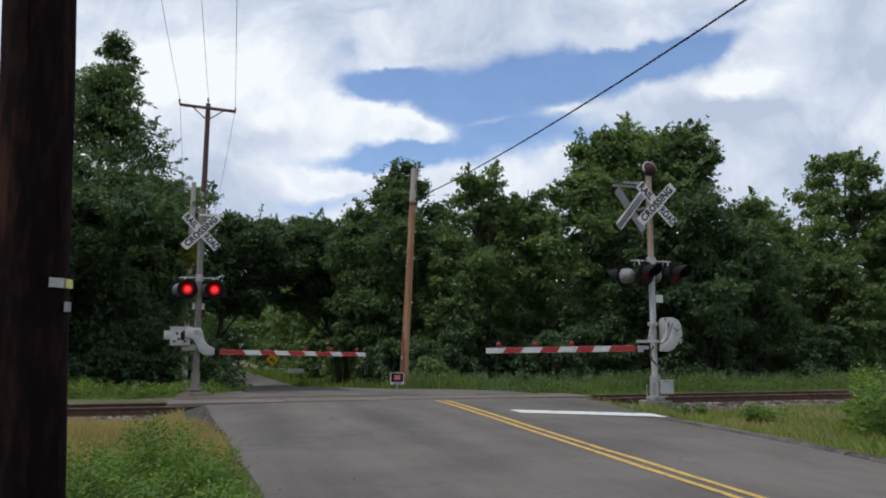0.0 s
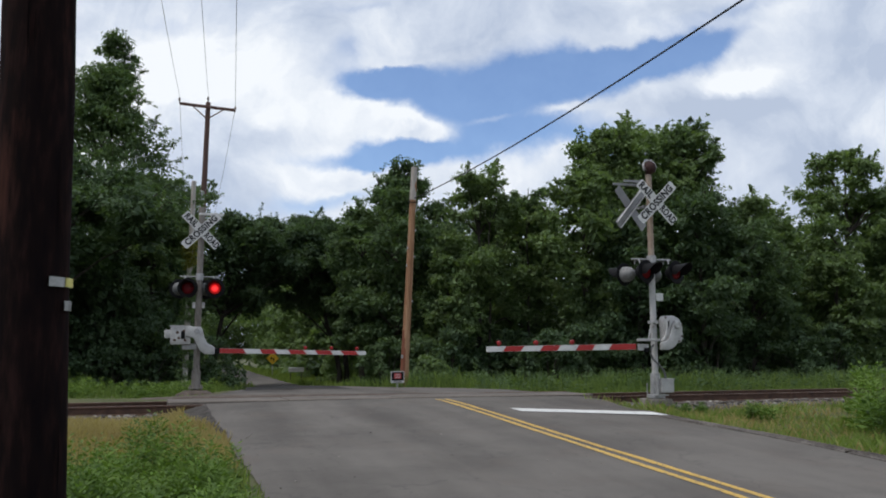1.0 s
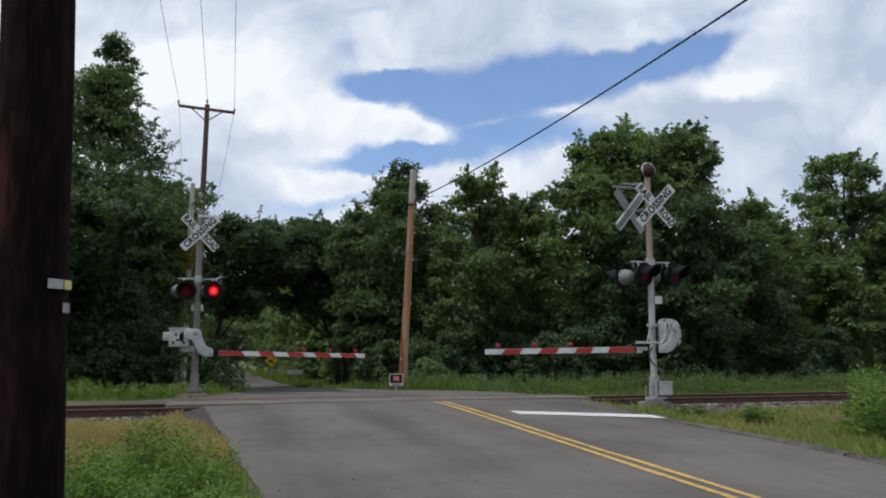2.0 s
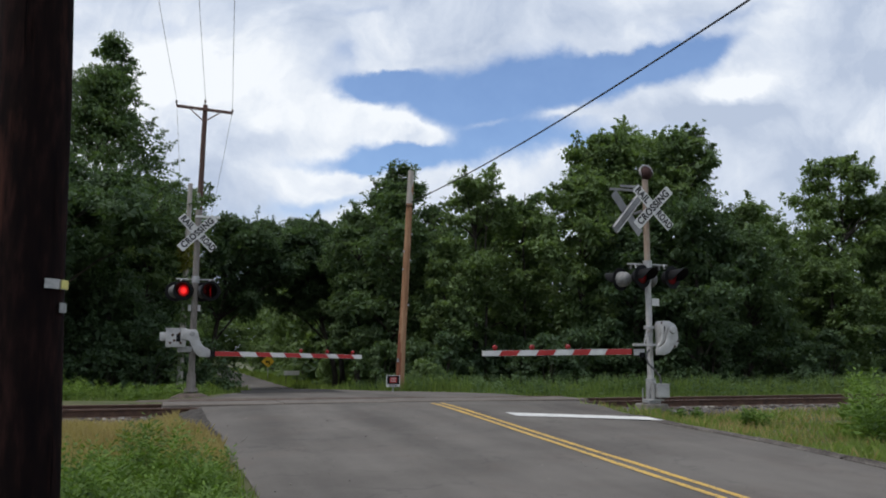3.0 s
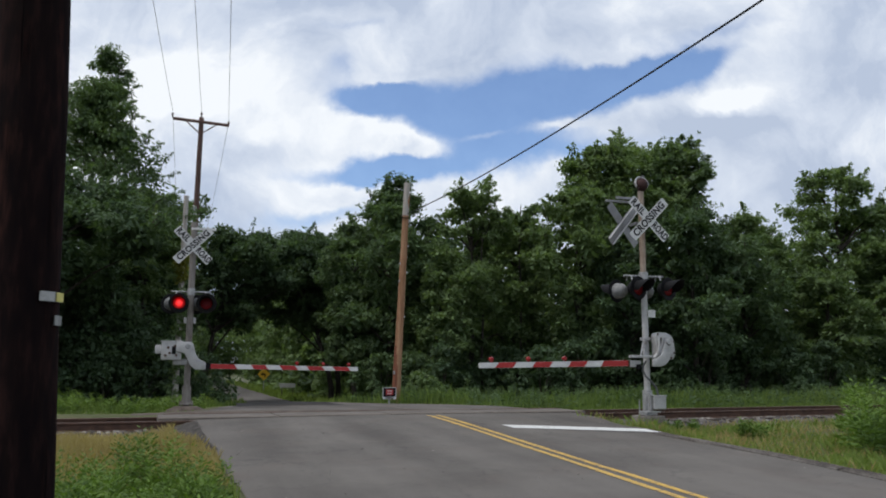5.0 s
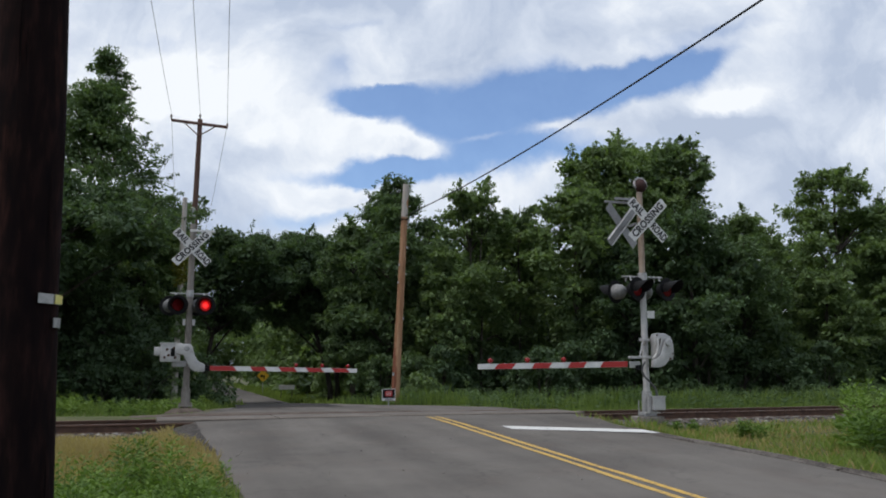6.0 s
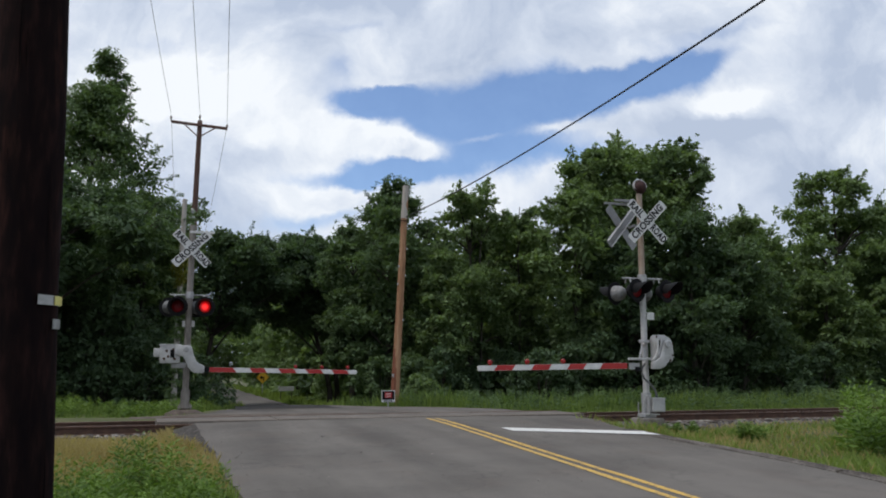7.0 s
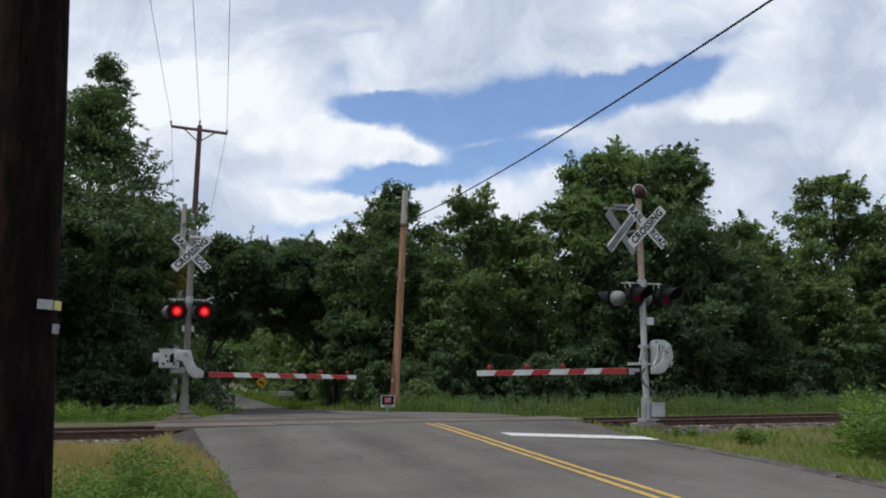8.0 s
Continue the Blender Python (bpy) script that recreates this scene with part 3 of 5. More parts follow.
def make_edge_gravel():
    """Dark crumbled grit that slopes from the asphalt's edge to the dry grass."""
    rng = np.random.default_rng(6)
    nx, ny, v = 8, 36, []
    for j in range(ny + 1):
        y = 12.2 + 4.5 * j / ny
        edge = road_edges(y)[0] + 0.03
        wide = 0.12 + 0.42 * float(smoothstep(12.2, 15.8, y)) + rng.uniform(-0.03, 0.03)
        for i in range(nx + 1):
            a = i / nx
            hi, lo = float(road_z(y)) - 0.022, float(ground_z(edge - wide, y)) - 0.01
            v.append((edge - wide * (1 - a), y, max(lo + 0.01, lo + (hi - lo) * a ** 0.8) + rng.normal(0, 0.008)))
    w = nx + 1
    f = [(j * w + i, j * w + i + 1, (j + 1) * w + i + 1, (j + 1) * w + i) for j in range(ny) for i in range(nx)]
    tagged(raw("edge_gravel", v, f, GRITDARK), "dark crumbled gravel along the asphalt's edge", "gravel", kind="structure")


make_edge_gravel()
make_shoulder(8.55, 9.6, 15.5, 16.8, 2)
make_shoulder(7.95, 8.25, 4.0, 14.4, 3)

# ------------------------------------------------------------------ crossing signals


def words(text, size, m, parent, name="lettering"):
    cu = bpy.data.curves.new(name, "FONT")
    cu.body, cu.size, cu.align_x, cu.align_y, cu.extrude, cu.space_character = text, size, "CENTER", "CENTER", 0.0015, 1.08
    cu.offset = 0.009
    tmp = bpy.data.objects.new(name, cu)
    me = bpy.data.meshes.new_from_object(tmp)
    bpy.data.objects.remove(tmp)
    me.materials.append(LETTER)
    ob = new(name, me)
    ob.parent, ob.matrix_local = parent, m
    return ob


FACE = Matrix.Rotation(radians(90), 4, "X")          # letters stand upright and face -y


def crossbuck(parent, m, back=False):
    """Two crossed blades that face -y of m, lettered unless only the back is seen."""
    for turn, lift, text in ((45, 0.0, "RAIL   ROAD"), (-45, -0.006, "CROSSING")):
        bm = bmesh.new()
        w, h = 0.61, 0.113
        c = 0.02
        out = [(-w + c, -h), (w - c, -h), (w, -h + c), (w, h - c), (w - c, h), (-w + c, h), (-w, h - c), (-w, -h + c)]
        slab(bm, out, Matrix(), 0.004)
        blade = part("sign_blade", bm, SIGNBACK if back else SIGNWHITE, parent)
        blade.matrix_local = m @ pose(0, lift, 0, 0, turn, 0)
        for dx, word, narrow in ((-0.375, "RAIL", 0.82), (0.375, "ROAD", 0.70)) if " " in text else ((0.0, text, 0.92),):
            words(word, 0.225, pose(dx, -0.003, 0) @ FACE @ Matrix.Diagonal((narrow, 1, 1, 1)), blade)
    return parent


def flasher(parent, m, lit, body=None):
    """A round signal lamp that faces -y of m; returns its turning lamp face, or None."""
    back = Matrix.Rotation(radians(-90), 4, "X")       # local z becomes y
    bm = bmesh.new()
    lathe(bm, [(0.0, 0.27), (0.06, 0.262), (0.11, 0.235), (0.15, 0.18), (0.17, 0.10), (0.172, 0.0), (0.160, 0.0), (0.158, 0.17), (0.0, 0.19)], back, 28)
    lamp = part("signal_lamp", bm, body or GALV, parent, "round lamp housing", smooth=True)
    lamp.matrix_local = m
    bm = bmesh.new()
    lathe(bm, [(0.160, 0.0), (0.255, 0.0), (0.260, 0.004), (0.255, 0.008), (0.172, 0.008)], back, 32)
    part("background_disc", bm, BLACK, lamp, "black backing disc", smooth=True)
    bm = bmesh.new()
    a0, a1 = radians(-22), radians(202)
    rows = []
    for i in range(21):
        a = a0 + (a1 - a0) * i / 20
        ln = 0.11 + 0.27 * max(0.0, math.sin(a * 0.80 + 0.31)) ** 0.7
        rows.append([Vector((r * math.cos(a), -y, r * math.sin(a))) for r, y in ((0.166, 0.0), (0.178, ln), (0.173, ln), (0.161, 0.0))])
    vs = [[bm.verts.new(p) for p in r] for r in rows]
    for p, q in zip(vs, vs[1:]):
        for k in range(4):
            bm.faces.new((p[k], p[(k + 1) % 4], q[(k + 1) % 4], q[k]))
    for r in (vs[0], vs[-1]):
        bm.faces.new(r)
    part("hood", bm, BLACK, lamp, "black visor hood", smooth=True)
    bm = bmesh.new()
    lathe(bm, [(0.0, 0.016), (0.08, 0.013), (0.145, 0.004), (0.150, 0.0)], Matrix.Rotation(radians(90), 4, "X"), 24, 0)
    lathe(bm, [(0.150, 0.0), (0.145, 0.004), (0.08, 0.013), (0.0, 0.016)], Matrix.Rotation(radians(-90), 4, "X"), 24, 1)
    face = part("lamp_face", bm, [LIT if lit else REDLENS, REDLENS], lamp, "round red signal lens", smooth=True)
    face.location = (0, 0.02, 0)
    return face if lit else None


def arm_of(parent, s, x0, length, y, z, stripes, lights):
    """The lowered gate arm: it points to s * x."""
    bm = bmesh.new()
    n = 14
    pts = [(x0 + s * length * i / n, 0.064 - 0.010 * i / n) for i in range(n + 1)]
    ring = None
    for x, h in pts:
        cur = [bm.verts.new((x, y + dy, z + dz)) for dy, dz in ((-0.022, -h), (0.022, -h), (0.022, h), (-0.022, h))]
        if ring:
            for k in range(4):
                bm.faces.new((ring[k], ring[(k + 1) % 4], cur[(k + 1) % 4], cur[k]))
        else:
            bm.faces.new(cur[::-1])
        ring = cur
    bm.faces.new(ring)
    bmesh.ops.recalc_face_normals(bm, faces=bm.faces)
    arm = part("gate_arm", bm, ARMWHITE, parent, "lowered red and white striped barrier arm")
    arm.matrix_local = Matrix.Translation((x0, 0, z)) @ Matrix.Rotation(s * 0.017, 4, "Y") @ Matrix.Translation((-x0, 0, -z))
    for i, (a, b) in enumerate(stripes):
        a, b, lean = a * length, b * length, 0.018 * length + 0.02
        h = 0.060 - 0.010 * (a / length)
        for dy in (-0.0245, 0.0225):
            bm = bmesh.new()
            q = [(a, -h), (b + lean, -h), (b, h), (a, h)] if i == 0 else [(a + lean, -h), (b + lean, -h), (b, h), (a, h)]
            slab(bm, [(x0 + s * u, z + v) for u, v in q], Matrix.Translation((0, y + dy, 0)), 0.002)
            bmesh.ops.recalc_face_normals(bm, faces=bm.faces)
            part("red_stripe", bm, ARMRED, arm)
    for u in lights:
        bm = bmesh.new()
        box(bm, (x0 + s * u, y, z + 0.075), (0.05, 0.04, 0.05), 0.005)
        lathe(bm, [(0.0, -0.05), (0.040, -0.045), (0.050, -0.02), (0.050, 0.02), (0.040, 0.045), (0.0, 0.05)], pose(x0 + s * u, y, z + 0.118, 90, 0, 0), 16)
        part("arm_light", bm, REDLAMP, arm, "red arm light", smooth=True)
    return arm


def signal_common(sig, zs, upper, lower, r, plate_box):
    """Mast, base, footing, lamps' crossarm, number plate and bell shared by both signals. zs: heights of top, crossarm, plate."""
    top, cross, plate = zs
    rod(bm := bmesh.new(), (0, 0, 0.0), (0, 0, cross), r, r * 0.97, 20)
    part("lower_mast", bm, lower, sig, "galvanised steel mast", smooth=True)
    rod(bm := bmesh.new(), (0, 0, cross), (0, 0, top), r * 0.96, r * 0.94, 20)
    part("upper_mast", bm, upper, sig, "rust-stained upper mast", smooth=True)
    bm = bmesh.new()
    rod(bm, (-0.5, 0, cross), (0.5, 0, cross), 0.022, None, 10)
    for x in (-0.36, 0.36):
        tube(bm, [(x, -0.12, cross - 0.1), (x, -0.08, cross), (x, 0.08, cross), (x, 0.12, cross - 0.1)], 0.018, 8)
    rod(bm, (0, 0, cross - 0.09), (0, 0, cross + 0.09), 0.10, None, 18)
    part("lamp_crossarm", bm, GALV, sig, "galvanised pipe crossarm", smooth=True)
    bm = box(bmesh.new(), (plate_box[0], plate_box[1], plate), (plate_box[2], 0.012, plate_box[3]), 0.004)
    part("mast_plate", bm, SIGNWHITE, sig, "small blank white plate")
    return sig


def footing(sig, z0, w):
    bm = box(bmesh.new(), (0, 0, z0 - 0.10), (w, w, 0.34), 0.03)
    part("footing", bm, CONCRETE, sig, "weathered concrete footing")


def bevelled(bm, r):
    bmesh.ops.recalc_face_normals(bm, faces=bm.faces)
    bmesh.ops.bevel(bm, geom=bm.edges[:], offset=r, segments=2, affect="EDGES", profile=0.6)
    return bm


def near_signal():
    sig = empty("crossing_signal", pose(9.755, 16.02, 0.0), "railroad crossing signal with lowered gate arm and dark lamps", "crossing signal", "crossing signals")
    signal_common(sig, (5.0, 3.06, 2.22), MASTBROWN, SILVER, 0.070, (0.125, -0.085, 0.18, 0.165))
    footing(sig, -0.06, 0.52)
    # gate mechanism: a rounded casting beside the mast
    bm = bmesh.new()
    out = [(0.09, 1.22), (0.30, 1.19), (0.50, 1.22), (0.55, 1.34), (0.53, 1.62), (0.46, 1.74), (0.34, 1.80), (0.12, 1.80), (0.08, 1.72)]
    slab(bm, out, Matrix.Translation((0, -0.30, 0)), 0.22)
    mech = part("gate_mechanism", bevelled(bm, 0.03), SILVER, sig, "silver-painted cast gate mechanism", smooth=True)
    bm = bmesh.new()
    out = [(0.253, 1.60), (0.316, 1.70), (0.40, 1.69), (0.443, 1.58), (0.36, 1.22), (0.275, 1.11), (0.148, 1.06), (-0.055, 1.06), (-0.055, 1.21), (0.07, 1.25), (0.156, 1.32)]
    slab(bm, out, Matrix.Translation((0, -0.37, 0)), 0.066)
    part("drive_arm", bevelled(bm, 0.018), SILVER, mech, "curved silver crank arm", smooth=True)
    bm = bmesh.new()
    lathe(bm, [(0.0, 0.03), (0.045, 0.03), (0.05, 0.045), (0.075, 0.04), (0.085, 0.02), (0.085, 0.0)], pose(0.357, -0.37, 1.60, 90, 0, 0), 20)
    part("shaft_cap", bm, SILVER, mech, smooth=True)
    bm = bmesh.new()
    tube(bm, [(0.14, -0.31, 1.70), (0.13, -0.33, 1.50), (0.08, -0.33, 1.34), (-0.02, -0.33, 1.24)], 0.028, 8)
    tube(bm, [(0.24, -0.31, 1.72), (0.21, -0.33, 1.60), (0.16, -0.33, 1.42), (0.10, -0.33, 1.30)], 0.020, 8)
    part("casting_rib", bm, SILVER, mech, smooth=True)
    for x, z in ((0.12, 1.76), (0.50, 1.60), (0.51, 1.36), (0.44, 1.25)):
        bm = lathe(bmesh.new(), [(0.0, 0.022), (0.018, 0.02), (0.022, 0.0)], pose(x, -0.30, z, 90, 0, 0), 10)
        part("cover_bolt", bm, RAIL_RUST, mech, smooth=True)
    # no hollow is cut: a thin black plate paints the recess's shade
    bm = bmesh.new()
    slab(bm, [(0.16, 1.68), (0.22, 1.68), (0.20, 1.48), (0.15, 1.35), (0.12, 1.36)], Matrix.Translation((0, -0.304, 0)), 0.004)
    part("recess_shade_plate", bm, BLACK, mech, "thin black plate painting a recess's shade on the casting")
    bm = bmesh.new()
    box(bm, (-0.34, -0.245, 1.06), (0.10, 0.06, 0.10), 0.006)
    part("arm_clamp", bm, BLACK, sig)
    bm = bmesh.new()
    box(bm, (-0.30, -0.27, 1.275), (0.52, 0.10, 0.055), 0.01)
    box(bm, (-0.40, -0.22, 1.12), (0.26, 0.03, 0.14), 0.006)
    part("arm_bracket", bm, SILVER, sig, "silver arm bracket")
    bm = bmesh.new()
    rod(bm, (-0.16, -0.20, 1.67), (-0.30, -0.27, 1.28), 0.018, None, 8)
    rod(bm, (-0.10, -0.18, 1.62), (-0.16, -0.22, 1.30), 0.014, None, 8)
    rod(bm, (-0.12, -0.14, 1.58), (-0.12, -0.14, 1.44), 0.045, None, 12)
    box(bm, (-0.08, -0.12, 1.66), (0.22, 0.10, 0.07), 0.01)
    part("linkage", bm, GALV, sig, smooth=True)
    bm = tube(bmesh.new(), [(-0.13, -0.2, 1.18), (-0.20, -0.2, 1.08), (-0.215, -0.2, 0.98), (-0.16, -0.2, 0.86), (-0.02, -0.2, 0.74), (0.10, -0.2, 0.61), (0.15, -0.18, 0.44)], 0.022, 8)
    part("conduit_hose", bm, LAMPGREY, sig, "dark grey flexible conduit", smooth=True)
    bm = box(bmesh.new(), (0.14, -0.16, 0.28), (0.31, 0.24, 0.28), 0.03)
    box(bm, (-0.055, -0.17, 0.30), (0.035, 0.10, 0.40), 0.006)
    box(bm, (0.14, -0.16, 0.43), (0.33, 0.26, 0.025), 0.008)
    box(bm, (0.02, -0.05, 0.09), (0.34, 0.34, 0.03), 0.004)
    part("junction_box", bm, SILVER, sig, "silver junction box")
    bm = bmesh.new()
    for x, y in ((-0.13, -0.13), (0.13, -0.13), (0.13, 0.13), (-0.13, 0.13)):
        rod(bm, (x, y, 0.0), (x, y, 0.34), 0.014, None, 8)
    rod(bm, (0, 0, 0.03), (0, 0, 0.10), 0.20, 0.19, 20)
    rod(bm, (0, 0, 0.10), (0, 0, 0.55), 0.115, 0.105, 20)
    part("mast_base", bm, GALV, sig, smooth=True)
    # lamps
    for x in (-0.27, 0.48):
        flasher(sig, pose(x, -0.24, 2.77, 0, 0, 18), False, BLACK)
    for x in (-0.52, 0.14):
        flasher(sig, pose(x, 0.30, 2.74, 0, 0, 200), False, LAMPBACK)
    # signs, brackets and bell
    crossbuck(sig, pose(0.045, -0.24, 4.32, 0, 0, 0))
    crossbuck(sig, pose(-0.30, 0.30, 4.26, 0, 0, 198), back=True)
    for dz in (-0.085, 0.085):
        bm = box(bmesh.new(), (0, 0.02, dz), (1.18, 0.03, 0.022), 0.004)
        part("sign_stiffener", bm, SIGNWHITE, sig, "pale edge strip behind the sign").matrix_local = pose(-0.30, 0.30, 4.26, 0, 0, 198) @ pose(0, 0, 0, 0, 45, 0)
    for c, d in (((0.02, -0.12, 4.32), (0.05, 0.22, 0.06)), ((-0.12, 0.14, 4.26), (0.06, 0.30, 0.06)), ((-0.30, 0.06, 4.83), (0.60, 0.05, 0.055)), ((-0.42, 0.30, 4.80), (0.62, 0.05, 0.055))):
        part("sign_bracket", box(bmesh.new(), c, d, 0.006), SIGNBACK, sig)
    bm = bmesh.new()
    rod(bm, (0, 0, 4.98), (0, 0, 5.05), 0.06, None, 16)
    lathe(bm, [(0.0, -0.09), (0.07, -0.09), (0.10, -0.05), (0.10, 0.05), (0.0, 0.06)], pose(0, -0.03, 5.14, 90, 0, 0), 20)
    bell = part("bell", bm, BELLRUST, sig, "rust-brown warning bell", smooth=True)
    bm = bmesh.new()
    lathe(bm, [(0.0, 0.12), (0.05, 0.115), (0.10, 0.085), (0.145, 0.03), (0.155, 0.0), (0.15, 0.0), (0.0, 0.09)], pose(0, -0.07, 5.14, 90, 0, 0), 24)
    part("gong", bm, BELLRUST, bell, smooth=True)
    bm = bmesh.new()
    lathe(bm, [(0.165, -0.03), (0.165, 0.03), (0.145, 0.03), (0.145, -0.03)], pose(0, -0.05, 5.17, 75, 0, 0), 24)
    part("bell_rim", bm, SILVER, bell, smooth=True)
    arm_of(sig, -1, -0.60, 3.41, -0.24, 1.130, ((0.0, 0.17), (0.283, 0.395), (0.52, 0.635), (0.76, 0.876)), (1.50, 2.32, 3.14))
    return sig


def far_signal():
    sig = empty("crossing_signal", pose(0.15, 22.43, 0.0), "railroad crossing signal with flashing red lamps and lowered arm", "crossing signal", "crossing signals")
    signal_common(sig, (4.86, 3.0, 2.26), MASTGREY, MASTGREY, 0.084, (0.0, 0.10, 0.31, 0.16))
    footing(sig, -0.13, 0.46)
    bm = bmesh.new()
    lathe(bm, [(0.0, 0.07), (0.28, 0.05), (0.46, -0.03), (0.62, -0.16), (0.66, -0.24)], pose(0, 0, 0), 22)
    part("earth_mound", bm, DIRT, sig, "brown earth mounded round the foot", smooth=True)
    bm = bmesh.new()
    box(bm, (-0.42, -0.02, 1.46), (0.50, 0.36, 0.46), 0.03)
    box(bm, (-0.72, -0.02, 1.50), (0.20, 0.22, 0.22), 0.02)
    mech = part("gate_mechanism", bm, SILVER, sig, "silver-painted gate mechanism box", smooth=True)
    for x, z in ((-0.50, 1.54), (-0.34, 1.58), (-0.46, 1.40), (-0.30, 1.34), (-0.56, 1.34)):
        bm = lathe(bmesh.new(), [(0.0, 0.025), (0.030, 0.02), (0.035, 0.0)], pose(x, -0.20, z, 90, 0, 0), 12)
        part("cover_bolt", bm, RAIL_RUST, mech, smooth=True)
    # raised black plate; the dark inside of a slot is given by colour
    bm = box(bmesh.new(), (-0.36, -0.203, 1.47), (0.10, 0.012, 0.20), 0.003)
    part("slot_shade_plate", bm, BLACK, mech)
    bm = box(bmesh.new(), (-0.42, -0.02, 1.70), (0.54, 0.40, 0.03), 0.008)
    part("cover_lid", bm, SILVER, mech)
    bm = bmesh.new()
    out = [(-0.30, 1.69), (0.06, 1.69), (0.12, 1.62), (0.17, 1.42), (0.25, 1.26), (0.40, 1.19), (0.44, 1.16), (0.44, 0.98), (0.20, 0.98), (0.08, 1.06), (-0.02, 1.24), (-0.10, 1.40), (-0.30, 1.44)]
    slab(bm, out, Matrix.Translation((0, -0.28, 0)), 0.14)
    part("arm_bracket", bevelled(bm, 0.025), SILVER, sig, "silver S-shaped cast arm bracket", smooth=True)
    bm = bmesh.new()
    lathe(bm, [(0.0, 0.03), (0.06, 0.025), (0.07, 0.0)], pose(-0.02, -0.28, 1.58, 90, 0, 0), 18)
    part("shaft_cap", bm, GALV, mech, smooth=True)
    bm = bmesh.new()
    box(bm, (-0.16, 0.05, 1.18), (0.44, 0.26, 0.16), 0.03)
    part("counterweight", bm, GALV, sig)
    bm = box(bmesh.new(), (0.50, -0.20, 1.07), (0.14, 0.05, 0.15), 0.006)
    part("arm_clamp", bm, BLACK, sig)
    bm = bmesh.new()
    box(bm, (0, 0, 0.11), (0.36, 0.36, 0.03), 0.004)
    rod(bm, (0, 0, 0.11), (0, 0, 0.56), 0.118, 0.112, 18)
    for x in (-0.14, 0.14):
        for y in (-0.14, 0.14):
            rod(bm, (x, y, 0.06), (x, y, 0.19), 0.022, None, 8)
    part("mast_base", bm, MASTGREY, sig, smooth=True)
    faces = []
    for x in (-0.29, 0.39):
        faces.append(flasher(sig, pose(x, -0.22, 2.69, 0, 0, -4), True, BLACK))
        flasher(sig, pose(x - 0.20, 0.20, 2.69, 0, 0, 172), False, LAMPGREY)
    crossbuck(sig, pose(0.0, -0.14, 4.22, 0, 0, 0))
    for c, d in (((0.0, -0.09, 4.22), (0.05, 0.12, 0.06)), ((0.25, -0.06, 4.67), (0.63, 0.05, 0.06))):
        part("sign_bracket", box(bmesh.new(), c, d, 0.006), SIGNWHITE, sig)
    arm_of(sig, 1, 0.55, 3.88, -0.20, 1.070, ((0.0, 0.155), (0.265, 0.36), (0.455, 0.56), (0.64, 0.745), (0.82, 0.925)), (2.23, 2.93, 3.63))
    return faces


near_signal()
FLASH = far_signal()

# ------------------------------------------------------------------ poles, wires, small signs


def wood_pole(name, base, top, r0, r1, material, label, category="utility pole"):
    ob = empty(name, Matrix.Translation(base), label, category)
    p, q = Vector((0, 0, -0.3)), Vector(top) - Vector(base)
    bm = bmesh.new()
    n = 14
    rng = random.Random(len(label))
    pts = [p.lerp(q, i / n) + Vector((rng.uniform(-1, 1), rng.uniform(-1, 1), 0)) * r1 * 0.05 for i in range(n + 1)]
    tube(bm, pts, [r0 + (r1 - r0) * i / n for i in range(n + 1)], 20)
    part("shaft", bm, material, ob, smooth=True)
    return ob


